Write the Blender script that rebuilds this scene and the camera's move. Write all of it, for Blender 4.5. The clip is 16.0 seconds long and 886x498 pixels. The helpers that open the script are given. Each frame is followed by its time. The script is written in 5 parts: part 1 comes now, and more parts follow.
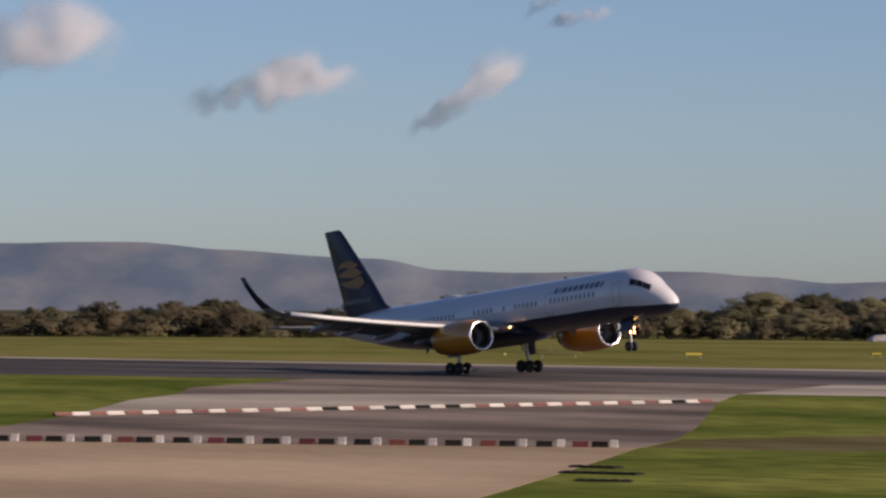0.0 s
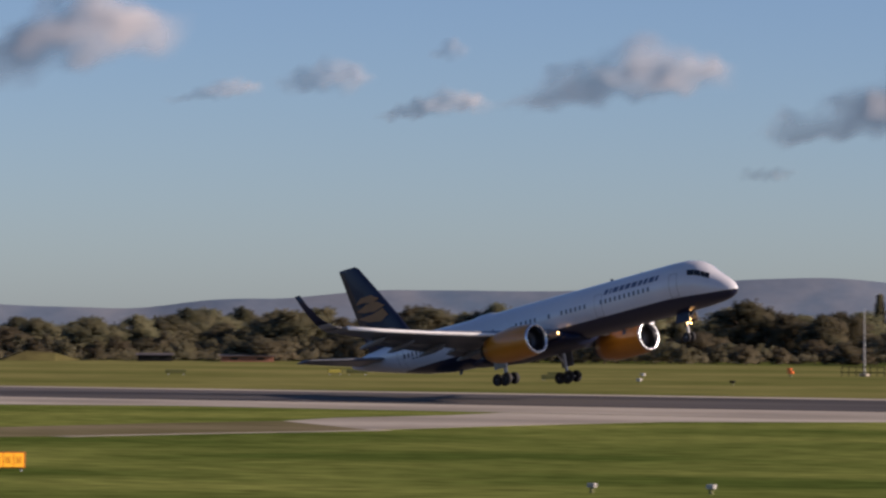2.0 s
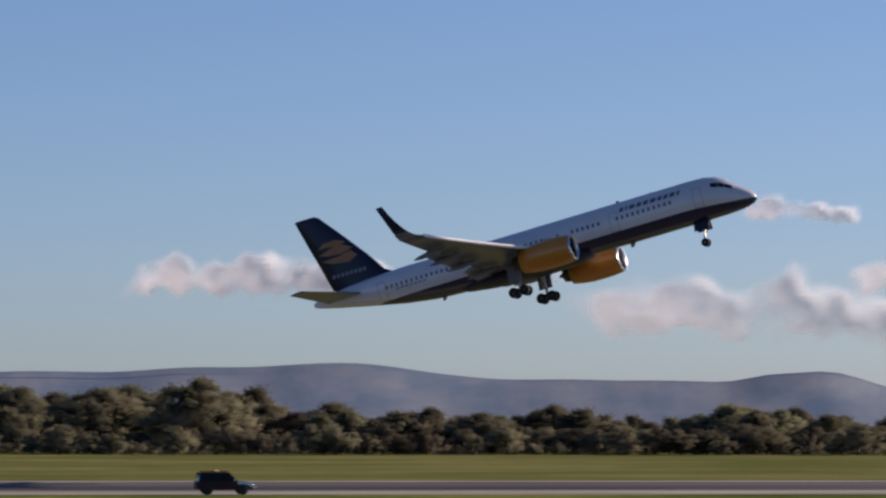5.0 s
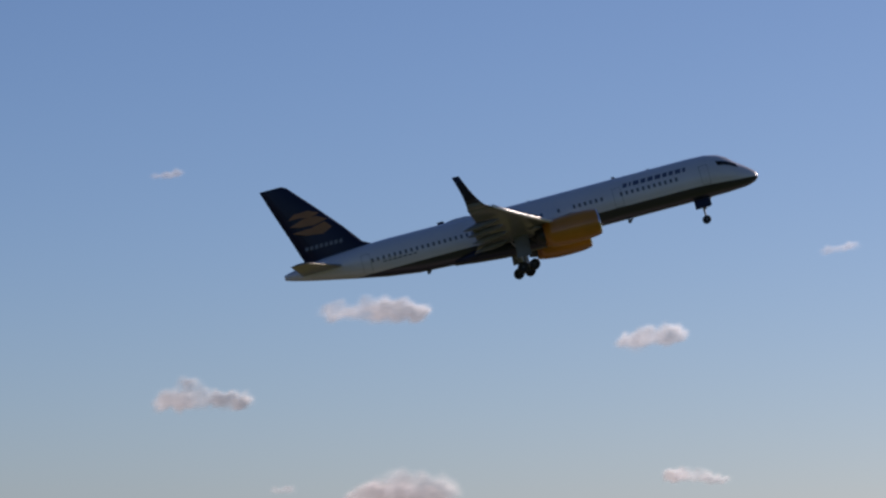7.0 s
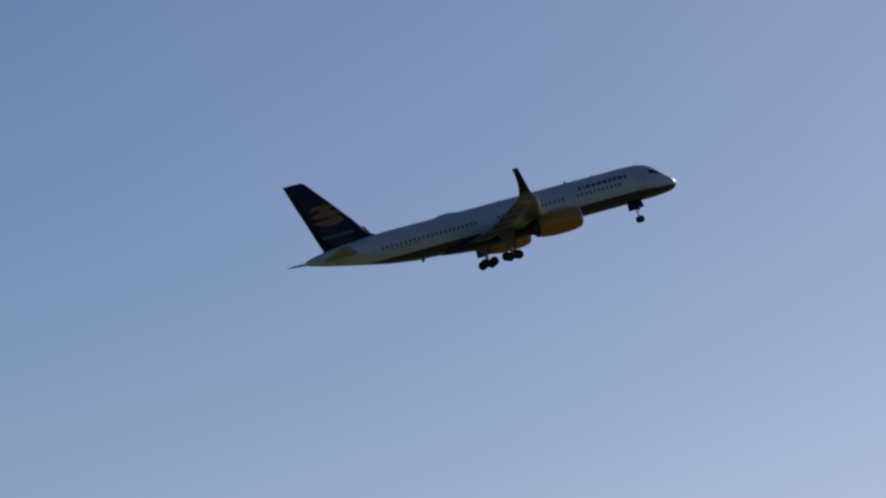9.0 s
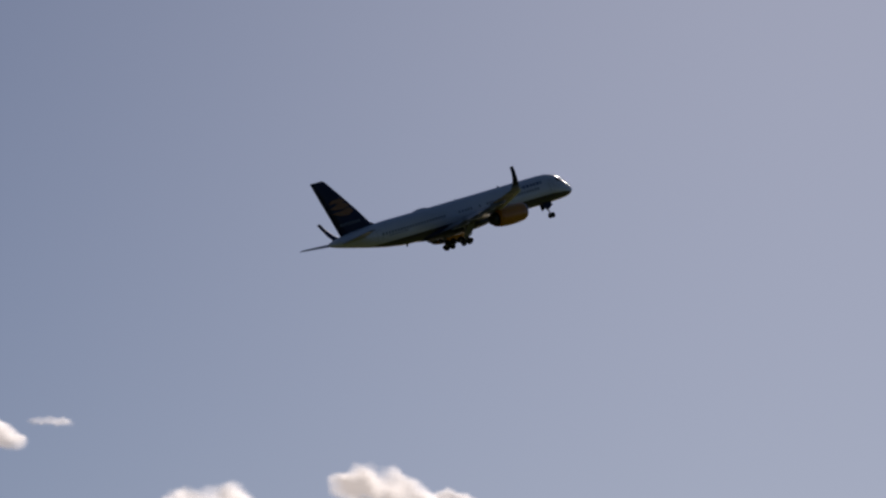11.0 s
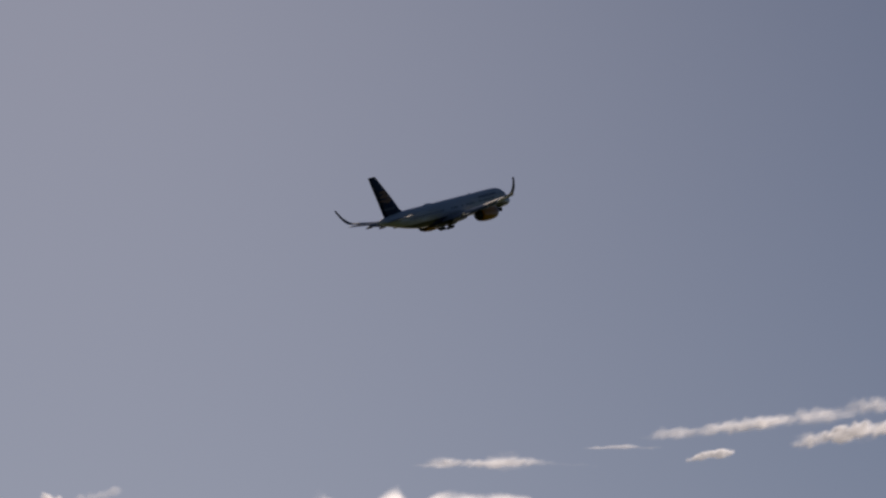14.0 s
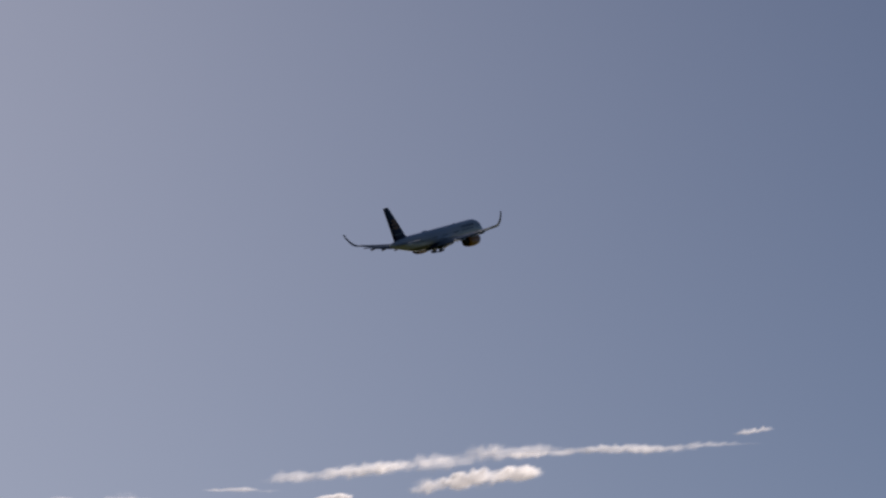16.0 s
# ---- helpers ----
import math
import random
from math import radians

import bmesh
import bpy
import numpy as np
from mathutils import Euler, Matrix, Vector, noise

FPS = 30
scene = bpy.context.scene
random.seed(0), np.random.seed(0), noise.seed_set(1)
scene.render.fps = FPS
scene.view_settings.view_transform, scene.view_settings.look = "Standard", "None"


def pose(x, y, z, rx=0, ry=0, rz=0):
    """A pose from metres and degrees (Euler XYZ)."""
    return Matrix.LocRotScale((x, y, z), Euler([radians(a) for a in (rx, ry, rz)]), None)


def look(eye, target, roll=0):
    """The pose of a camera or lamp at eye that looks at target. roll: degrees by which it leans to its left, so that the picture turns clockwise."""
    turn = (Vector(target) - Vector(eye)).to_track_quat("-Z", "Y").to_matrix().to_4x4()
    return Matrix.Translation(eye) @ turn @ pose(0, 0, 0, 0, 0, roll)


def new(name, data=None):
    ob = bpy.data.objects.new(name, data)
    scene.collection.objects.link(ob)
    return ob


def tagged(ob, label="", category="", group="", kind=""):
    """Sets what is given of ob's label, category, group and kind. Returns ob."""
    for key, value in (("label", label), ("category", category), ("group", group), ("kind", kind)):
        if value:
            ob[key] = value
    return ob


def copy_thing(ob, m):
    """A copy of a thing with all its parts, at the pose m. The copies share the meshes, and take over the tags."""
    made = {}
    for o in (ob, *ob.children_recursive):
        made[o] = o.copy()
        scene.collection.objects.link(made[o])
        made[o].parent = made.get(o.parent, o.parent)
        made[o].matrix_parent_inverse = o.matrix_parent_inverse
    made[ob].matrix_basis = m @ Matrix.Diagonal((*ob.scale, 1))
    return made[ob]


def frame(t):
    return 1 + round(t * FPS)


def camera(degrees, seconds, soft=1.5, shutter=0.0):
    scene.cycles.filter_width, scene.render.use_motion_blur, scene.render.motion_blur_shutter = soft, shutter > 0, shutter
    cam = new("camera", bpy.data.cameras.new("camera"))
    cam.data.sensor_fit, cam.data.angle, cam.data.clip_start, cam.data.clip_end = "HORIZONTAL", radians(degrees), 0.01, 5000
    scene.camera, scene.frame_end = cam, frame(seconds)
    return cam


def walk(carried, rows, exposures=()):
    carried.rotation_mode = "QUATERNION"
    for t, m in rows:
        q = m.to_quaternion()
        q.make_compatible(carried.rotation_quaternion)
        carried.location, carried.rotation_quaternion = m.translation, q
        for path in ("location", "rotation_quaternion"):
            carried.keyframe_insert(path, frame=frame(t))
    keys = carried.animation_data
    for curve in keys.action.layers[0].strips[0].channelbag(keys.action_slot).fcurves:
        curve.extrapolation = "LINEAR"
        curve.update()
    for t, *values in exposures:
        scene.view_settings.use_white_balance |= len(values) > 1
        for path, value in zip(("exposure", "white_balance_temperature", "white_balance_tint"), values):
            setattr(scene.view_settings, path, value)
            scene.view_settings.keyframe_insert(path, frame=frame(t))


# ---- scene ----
# The camera stands on a low bank beside the airfield and pans after the aircraft; bearings run from +y towards +x.
EYE_HEIGHT = 6.5
CAMERA_ROWS = [
    (0.00, -30.87, 39.51, -44.703, 0.651, -0.288),
    (0.50, -19.00, 24.32, -41.488, 0.839, -0.080),
    (0.70, -14.25, 18.23, -40.143, 0.990, -0.018),
    (1.00, -7.13, 9.13, -37.975, 0.869, -0.002),
    (1.20, -2.37, 3.04, -36.351, 0.947, -0.092),
    (1.35, 0.00, 0.00, -35.133, 1.006, -0.160),
    (1.50, 0.00, 0.00, -33.915, 1.064, -0.228),
    (2.00, 0.00, 0.00, -29.345, 1.040, -0.357),
    (2.20, 0.00, 0.00, -27.242, 1.249, -0.294),
    (2.50, 0.00, 0.00, -24.379, 1.325, -0.049),
    (3.00, 0.00, 0.00, -18.560, 1.687, -0.092),
    (3.10, 0.00, -0.18, -17.426, 1.686, -0.073),
    (3.20, 0.00, -1.59, -16.264, 1.755, -0.000),
    (3.30, 0.00, -4.42, -15.067, 1.811, -0.000),
    (3.40, 0.00, -7.95, -13.880, 1.858, -0.000),
    (3.50, 0.00, -11.49, -12.734, 1.897, -0.000),
    (3.60, 0.00, -15.02, -11.627, 1.928, -0.000),
    (3.70, 0.00, -18.56, -10.555, 1.955, -0.000),
    (3.80, 0.00, -22.09, -9.517, 1.976, -0.000),
    (3.90, 0.00, -25.63, -8.507, 1.994, -0.000),
    (4.00, 0.00, -29.16, -7.523, 2.010, -0.000),
    (4.10, 0.00, -32.70, -6.559, 2.025, -0.000),
    (4.20, 0.00, -36.23, -5.612, 2.040, -0.000),
    (4.30, 0.00, -39.77, -4.677, 2.057, -0.000),
    (4.40, 0.00, -43.30, -3.749, 2.077, -0.000),
    (4.50, 0.00, -46.84, -2.824, 2.101, -0.000),
    (4.60, 0.00, -50.37, -1.896, 2.130, -0.000),
    (4.70, 0.00, -53.91, -0.960, 2.167, -0.000),
    (4.80, 0.00, -57.44, -0.012, 2.212, -0.000),
    (4.90, 0.00, -60.98, 0.955, 2.267, -0.000),
    (5.00, 0.00, -64.51, 1.946, 2.333, -0.000),
    (5.10, 0.00, -68.05, 2.966, 2.412, -0.000),
    (5.20, 0.00, -71.58, 4.022, 2.505, 0.000),
    (5.30, 0.00, -74.41, 5.131, 2.618, 0.099),
    (5.50, 0.00, -76.00, 7.247, 2.899, 0.026),
    (6.00, 0.00, -76.00, 13.065, 3.375, 0.542),
    (6.20, 0.00, -76.00, 15.703, 3.612, 0.715),
    (6.50, 0.00, -76.00, 19.360, 3.888, 0.333),
    (7.00, 0.00, -76.00, 25.895, 4.645, 0.293),
    (7.50, 0.00, -76.00, 31.757, 5.278, -0.088),
    (7.80, 0.00, -76.00, 35.368, 5.663, 0.137),
    (8.00, 0.00, -76.00, 37.401, 5.927, 0.262),
    (8.27, 0.00, -76.00, 40.362, 6.374, 0.000),
    (8.53, 0.00, -76.00, 43.189, 7.031, 0.000),
    (8.80, 0.00, -76.00, 45.890, 7.821, 0.000),
    (9.07, 0.00, -76.00, 48.470, 8.676, 0.000),
    (9.33, 0.00, -76.00, 50.931, 9.529, 0.000),
    (9.60, 0.00, -76.00, 53.274, 10.323, 0.000),
    (9.87, 0.00, -76.00, 55.497, 11.005, 0.000),
    (10.13, 0.00, -76.00, 57.594, 11.531, 0.000),
    (10.40, 0.00, -76.00, 59.559, 11.861, 0.332),
    (10.50, 0.00, -76.00, 60.184, 11.981, -0.121),
    (11.00, 0.00, -76.00, 63.480, 12.321, -0.427),
    (11.50, 0.00, -76.00, 66.500, 12.325, -0.073),
    (11.70, 0.00, -76.00, 67.703, 12.529, -0.024),
    (12.00, 0.00, -76.00, 69.290, 12.556, 0.050),
    (12.50, 0.00, -76.00, 71.139, 13.002, -0.166),
    (13.00, 0.00, -76.00, 72.924, 12.976, 0.005),
    (13.40, 0.00, -76.00, 74.865, 13.156, 0.005),
    (14.00, 0.00, -76.00, 77.110, 13.427, -0.031),
    (14.50, 0.00, -76.00, 78.518, 13.827, -0.129),
    (15.00, 0.00, -76.00, 80.044, 13.681, -0.195),
    (15.50, 0.00, -76.00, 81.148, 13.698, -0.253),
    (16.00, 0.00, -76.00, 82.582, 14.036, -0.053),
]


def aim(x, y, bearing, tilt, lean):
    """A camera pose from its place, the bearing and tilt of its view, and its lean."""
    b, p = radians(bearing), radians(tilt)
    eye = Vector((x, y, EYE_HEIGHT))
    way = Vector((math.sin(b) * math.cos(p), math.cos(b) * math.cos(p), math.sin(p)))
    return look(eye, eye + way, -lean)


cam = camera(12.4733, 16.0, soft=2.5, shutter=0.1)
walk(cam, [(t, aim(x, y, b, p, l)) for t, x, y, b, p, l in CAMERA_ROWS],
     exposures=[(0.0, 0.15, 6450, 22), (0.9, 0.24, 6220, 22), (2.0, 0.25, 6200, 22), (3.0, 0.36, 6150, 22), (5.3, 0.1, 5850, 22), (6.5, -0.25, 5850, 22), (8.0, -0.6, 5800, 18), (10.5, -1.25, 6000, 17), (13.0, -1.77, 6280, 17), (15.0, -1.6, 6200, 17), (16.0, -1.42, 6140, 17)])

# ---- light ----
SUN_BEARING, SUN_HEIGHT = 70.4, 21.0
world = bpy.data.worlds.new("sky")
scene.world = world
world.use_nodes = True
wn, wl = world.node_tree.nodes, world.node_tree.links
wn.clear()
sky = wn.new("ShaderNodeTexSky")
sky.sky_type = "NISHITA"
sky.sun_disc = False
sky.sun_elevation, sky.sun_rotation = radians(SUN_HEIGHT), radians(SUN_BEARING)
sky.air_density, sky.dust_density, sky.ozone_density, sky.altitude = 0.75, 0.5, 3.5, 200
back = wn.new("ShaderNodeBackground")
back.inputs["Strength"].default_value = 0.080
wout = wn.new("ShaderNodeOutputWorld")
wl.new(sky.outputs[0], back.inputs["Color"])
wl.new(back.outputs[0], wout.inputs["Surface"])

sun_data = bpy.data.lights.new("sun", "SUN")
sun_data.energy, sun_data.angle, sun_data.color = 5.4, radians(0.53), (1.0, 0.82, 0.60)
sun = new("sun", sun_data)
sb, sh = radians(SUN_BEARING), radians(SUN_HEIGHT)
sun_way = Vector((math.sin(sb) * math.cos(sh), math.cos(sb) * math.cos(sh), math.sin(sh)))
sun.matrix_world = look(sun_way * 900, (0, 0, 0))


# ---- materials ----
def material(name, colour, rough=0.6, metal=0.0, spread=0.0, scale=1.0, fine=0.0, fine_scale=30.0, bump=0.0, coat=0.0,
             other=None, per_object=0.0, glow=0.0, stretch=(1, 1, 1), gloss=0.5):
    """A procedural surface: two scales of colour variation, a fine relief and the gloss of its kind."""
    m = bpy.data.materials.new(name)
    m.use_nodes = True
    n, l = m.node_tree.nodes, m.node_tree.links
    b = n["Principled BSDF"]
    b.inputs["Roughness"].default_value, b.inputs["Metallic"].default_value = rough, metal
    b.inputs["Coat Weight"].default_value = coat
    b.inputs["Specular IOR Level"].default_value = gloss
    coord = n.new("ShaderNodeTexCoord")
    mapping = n.new("ShaderNodeMapping")
    mapping.inputs["Scale"].default_value = stretch
    l.new(coord.outputs["Object"], mapping.inputs["Vector"])
    broad = n.new("ShaderNodeTexNoise")
    broad.inputs["Scale"].default_value, broad.inputs["Detail"].default_value = scale, 6
    grain = n.new("ShaderNodeTexNoise")
    grain.inputs["Scale"].default_value, grain.inputs["Detail"].default_value = fine_scale, 4
    for tex in (broad, grain):
        l.new(mapping.outputs[0], tex.inputs["Vector"])
    ramp = n.new("ShaderNodeValToRGB")
    a = Vector(colour)
    o = Vector(other) if other else a
    lo, hi = (a * (1 - spread)), (o * (1 + spread))
    ramp.color_ramp.elements[0].position, ramp.color_ramp.elements[1].position = 0.36, 0.64
    ramp.color_ramp.elements[0].color, ramp.color_ramp.elements[1].color = (*lo, 1), (*[min(1, v) for v in hi], 1)
    l.new(broad.outputs["Fac"], ramp.inputs["Fac"])
    mul = n.new("ShaderNodeMix")
    mul.data_type, mul.blend_type = "RGBA", "MULTIPLY"
    mul.inputs[0].default_value = 1.0
    level = n.new("ShaderNodeMapRange")
    level.inputs["To Min"].default_value, level.inputs["To Max"].default_value = 1 - fine, 1 + fine
    l.new(grain.outputs["Fac"], level.inputs["Value"])
    l.new(ramp.outputs["Color"], mul.inputs[6])
    l.new(level.outputs[0], mul.inputs[7])
    last = mul.outputs[2]
    if per_object:
        info = n.new("ShaderNodeObjectInfo")
        hue = n.new("ShaderNodeHueSaturation")
        r1 = n.new("ShaderNodeMapRange")
        r1.inputs["To Min"].default_value, r1.inputs["To Max"].default_value = 1 - per_object, 1 + per_object
        r2 = n.new("ShaderNodeMapRange")
        r2.inputs["To Min"].default_value, r2.inputs["To Max"].default_value = 0.5 - per_object * 0.09, 0.5 + per_object * 0.06
        l.new(info.outputs["Random"], r1.inputs["Value"])
        l.new(info.outputs["Random"], r2.inputs["Value"])
        l.new(r1.outputs[0], hue.inputs["Value"])
        l.new(r2.outputs[0], hue.inputs["Hue"])
        l.new(last, hue.inputs["Color"])
        last = hue.outputs["Color"]
    l.new(last, b.inputs["Base Color"])
    if bump:
        bp = n.new("ShaderNodeBump")
        bp.inputs["Strength"].default_value, bp.inputs["Distance"].default_value = bump, 0.05
        l.new(grain.outputs["Fac"], bp.inputs["Height"])
        l.new(bp.outputs[0], b.inputs["Normal"])
    if glow:
        b.inputs["Emission Color"].default_value = (*colour, 1)
        b.inputs["Emission Strength"].default_value = glow
    return m


GRASS = material("grass", (0.080, 0.112, 0.024), 0.95, 0, 0.16, 0.06, 0.85, 0.7, 0.6, other=(0.148, 0.164, 0.042), stretch=(0.6, 0.9, 1), gloss=0.0)
DRY_GRASS = material("dry_grass", (0.130, 0.140, 0.041), 0.95, 0, 0.10, 0.04, 0.4, 0.3, 0.4, other=(0.18, 0.17, 0.06), stretch=(0.6, 0.8, 1), gloss=0.0)
ASPHALT = material("asphalt", (0.050, 0.044, 0.041), 0.85, 0, 0.25, 0.05, 0.3, 2.5, 0.2, other=(0.105, 0.093, 0.088), stretch=(0.15, 1, 1), gloss=0.1)
WORN_ASPHALT = material("worn_asphalt", (0.118, 0.092, 0.074), 0.88, 0, 0.28, 0.09, 0.45, 0.8, 0.2, other=(0.19, 0.150, 0.122), stretch=(0.4, 1, 1), gloss=0.1)
CONCRETE = material("concrete", (0.295, 0.258, 0.212), 0.85, 0, 0.15, 0.07, 0.25, 1.5, 0.2, other=(0.37, 0.327, 0.27), stretch=(0.5, 1, 1), gloss=0.1)
TAN_CONCRETE = material("tan_concrete", (0.32, 0.240, 0.155), 0.85, 0, 0.12, 0.06, 0.22, 1.4, 0.2, other=(0.40, 0.305, 0.205), stretch=(0.5, 1, 1), gloss=0.1)
TRACK = material("grassy_track", (0.125, 0.115, 0.052), 0.95, 0, 0.2, 0.06, 0.4, 0.5, 0.3, other=(0.16, 0.135, 0.085), stretch=(0.5, 1, 1), gloss=0.0)
EARTH = material("earth", (0.07, 0.055, 0.03), 0.95, 0, 0.3, 0.2, 0.3, 2.0, 0.3, other=(0.10, 0.09, 0.035), stretch=(0.3, 1, 1), gloss=0.0)
WHITE_PAINT = material("white_paint", (0.590, 0.592, 0.625), 0.28, 0, 0.03, 0.25, 0.04, 3.0, 0.0, coat=0.5)
NAVY = material("navy_paint", (0.010, 0.015, 0.040), 0.42, 0, 0.15, 0.3, 0.1, 3.0, 0.0, coat=0.1, gloss=0.25)
TITLE_BLUE = material("title_blue", (0.085, 0.105, 0.18), 0.4, 0, 0.1, 0.3, 0.1, 3.0)
GOLD = material("gold_paint", (0.50, 0.19, 0.012), 0.32, 0, 0.06, 0.4, 0.06, 4.0, 0.0, coat=0.4)
LOGO_GOLD = material("logo_gold", (0.30, 0.125, 0.03), 0.35, 0, 0.08, 0.4, 0.06, 4.0)
WING_GREY = material("wing_grey", (0.15, 0.155, 0.17), 0.3, 0, 0.08, 0.3, 0.1, 3.0, 0.0, coat=0.15, gloss=0.4)
SLAT_GREY = material("slat_paint", (0.84, 0.84, 0.84), 0.35, 0.0, 0.04, 0.3, 0.08, 3.0)
BARE_METAL = material("bare_metal", (0.72, 0.72, 0.74), 0.22, 1.0, 0.05, 0.5, 0.05, 5.0)
DARK_METAL = material("dark_metal", (0.07, 0.07, 0.075), 0.45, 0.8, 0.2, 0.6, 0.1, 6.0)
GEAR_GREY = material("gear_grey", (0.42, 0.43, 0.45), 0.4, 0.3, 0.1, 1.0, 0.1, 8.0)
TYRE = material("tyre", (0.018, 0.018, 0.02), 0.8, 0, 0.2, 2.0, 0.2, 12.0)
GLASS_DARK = material("dark_glazing", (0.012, 0.014, 0.02), 0.08, 0, 0.1, 1.0, 0.05, 5.0)
CAR_GLASS = material("car_glazing", (0.014, 0.018, 0.018), 0.2, 0, 0.1, 1.0, 0.05, 5.0, gloss=0.12)
CABIN_GLASS = material("cabin_glazing", (0.15, 0.155, 0.18), 0.15, 0, 0.2, 1.0, 0.05, 5.0)
LAMP = material("lamp_glow", (1.0, 0.56, 0.17), 0.3, 0, 0, 1, 0, 1, glow=14.0)
BEACON = material("beacon_glow", (1.0, 0.42, 0.16), 0.3, 0, 0, 1, 0, 1, glow=0.5)
FADED_RED = material("faded_red_plastic", (0.105, 0.022, 0.019), 0.6, 0, 0.2, 0.8, 0.15, 6.0, per_object=0.2)
DULL_WHITE = material("dull_white_plastic", (0.40, 0.385, 0.365), 0.6, 0, 0.12, 0.8, 0.1, 6.0, per_object=0.15)
RED = material("red_paint", (0.74, 0.075, 0.035), 0.5, 0, 0.15, 0.8, 0.15, 6.0, per_object=0.12)
WHITE = material("white_plastic", (0.58, 0.56, 0.53), 0.5, 0, 0.1, 0.8, 0.1, 6.0, per_object=0.12)
BLACK = material("black_plastic", (0.015, 0.015, 0.015), 0.9, 0, 0.2, 0.8, 0.15, 6.0, gloss=0.1)
SIGN_YELLOW = material("sign_yellow", (0.90, 0.40, 0.02), 0.4, 0, 0.05, 0.8, 0.06, 6.0, glow=0.5)
MARKER_YELLOW = material("marker_yellow", (0.50, 0.42, 0.07), 0.5, 0, 0.08, 0.8, 0.1, 6.0)
FIELD = material("far_fields", (0.06, 0.062, 0.04), 0.95, 0, 0.2, 0.01, 0.2, 0.1, 0.0, other=(0.10, 0.095, 0.06), gloss=0.0)
ORANGE = material("orange_plastic", (0.80, 0.16, 0.02), 0.5, 0, 0.1, 0.8, 0.1, 6.0)
SILVER = material("silver_paint", (0.42, 0.44, 0.48), 0.25, 0.7, 0.06, 0.8, 0.06, 6.0, coat=0.6)
HEADLIGHT = material("headlight_glow", (1.0, 0.97, 0.9), 0.2, 0, 0, 1, 0, 1, glow=5.0)
SIGN_DARK = material("sign_dark", (0.55, 0.17, 0.01), 0.5, 0, 0.1, 1.0, 0.1, 6.0)
SIGN_BACK = material("sign_back", (0.11, 0.115, 0.03), 0.6, 0, 0.2, 0.8, 0.15, 6.0)
SIGN_EDGE = material("sign_edge", (0.28, 0.27, 0.03), 0.5, 0, 0.15, 0.8, 0.1, 6.0)
PATROL_DARK = material("patrol_dark_paint", (0.040, 0.018, 0.017), 0.55, 0, 0.2, 0.8, 0.1, 6.0, gloss=0.2)
GREY_WALL = material("grey_wall", (0.13, 0.122, 0.112), 0.85, 0, 0.15, 0.4, 0.15, 4.0)
DARK_ROOF = material("dark_roof", (0.06, 0.05, 0.05), 0.85, 0, 0.2, 0.5, 0.2, 4.0)
BRICK = material("red_brick", (0.26, 0.11, 0.07), 0.9, 0, 0.2, 0.4, 0.2, 5.0)
BARK = material("bark", (0.075, 0.058, 0.045), 0.95, 0, 0.3, 1.2, 0.3, 9.0, 0.4, gloss=0.0)
# leaf and scrub colours are paled and greyed to paint in distance haze
HAZY_LEAF = material("leaves", (0.180, 0.182, 0.112), 0.9, 0, 0.15, 0.35, 0.25, 2.2, 0.0, other=(0.218, 0.200, 0.128), per_object=0.35, gloss=0.0)
SCRUB = material("scrub_leaves", (0.172, 0.162, 0.104), 0.9, 0, 0.15, 0.12, 0.25, 1.2, 0.0, other=(0.206, 0.182, 0.122), per_object=0.3, gloss=0.0)


def thin_leaves(m, share):
    """Lets light through the leaves and between them."""
    n, l = m.node_tree.nodes, m.node_tree.links
    b, out = n["Principled BSDF"], n["Material Output"]
    t, mix = n.new("ShaderNodeBsdfTranslucent"), n.new("ShaderNodeMixShader")
    mix.inputs[0].default_value = share
    l.new(b.inputs["Base Color"].links[0].from_socket, t.inputs["Color"])
    l.new(b.outputs[0], mix.inputs[1])
    l.new(t.outputs[0], mix.inputs[2])
    gaps, loose = n.new("ShaderNodeBsdfTransparent"), n.new("ShaderNodeMixShader")
    loose.inputs[0].default_value = 0.5
    l.new(mix.outputs[0], loose.inputs[1])
    l.new(gaps.outputs[0], loose.inputs[2])
    l.new(loose.outputs[0], out.inputs["Surface"])


thin_leaves(HAZY_LEAF, 0.55)
thin_leaves(SCRUB, 0.45)
# moor tinted blue-grey: the colour itself carries the haze of distance
HAZY_MOOR = material("moorland", (0.126, 0.174, 0.242), 0.95, 0, 0.04, 0.012, 0.10, 0.09, 0.0, other=(0.212, 0.232, 0.266), stretch=(1, 2.0, 1), gloss=0.0)
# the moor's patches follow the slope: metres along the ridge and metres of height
for node in list(HAZY_MOOR.node_tree.nodes):
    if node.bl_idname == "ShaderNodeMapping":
        slope = HAZY_MOOR.node_tree.nodes.new("ShaderNodeUVMap")
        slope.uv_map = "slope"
        HAZY_MOOR.node_tree.links.new(slope.outputs["UV"], node.inputs["Vector"])


# ---- building helpers ----
def part(name, bm, mat, parent=None, label="", smooth=False, fix=True):
    """Links a bmesh as one mesh object under a thing or a part."""
    me = bpy.data.meshes.new(name)
    if fix:
        bmesh.ops.recalc_face_normals(bm, faces=bm.faces)
    bm.to_mesh(me)
    bm.free()
    me.materials.append(mat)
    if smooth:
        me.shade_smooth()
    ob = new(name, me)
    ob.parent = parent
    if label:
        tagged(ob, label)
    return ob


def shared(name, me, parent, m):
    """One more object on a mesh that alike pieces share."""
    ob = new(name, me)
    ob.parent = parent
    ob.matrix_basis = m
    return ob


def thing(name, label, category, m=None, group="", kind=""):
    """An empty at a thing's base that carries its parts."""
    ob = new(name)
    if m is not None:
        ob.matrix_basis = m
    return tagged(ob, label, category, group, kind)


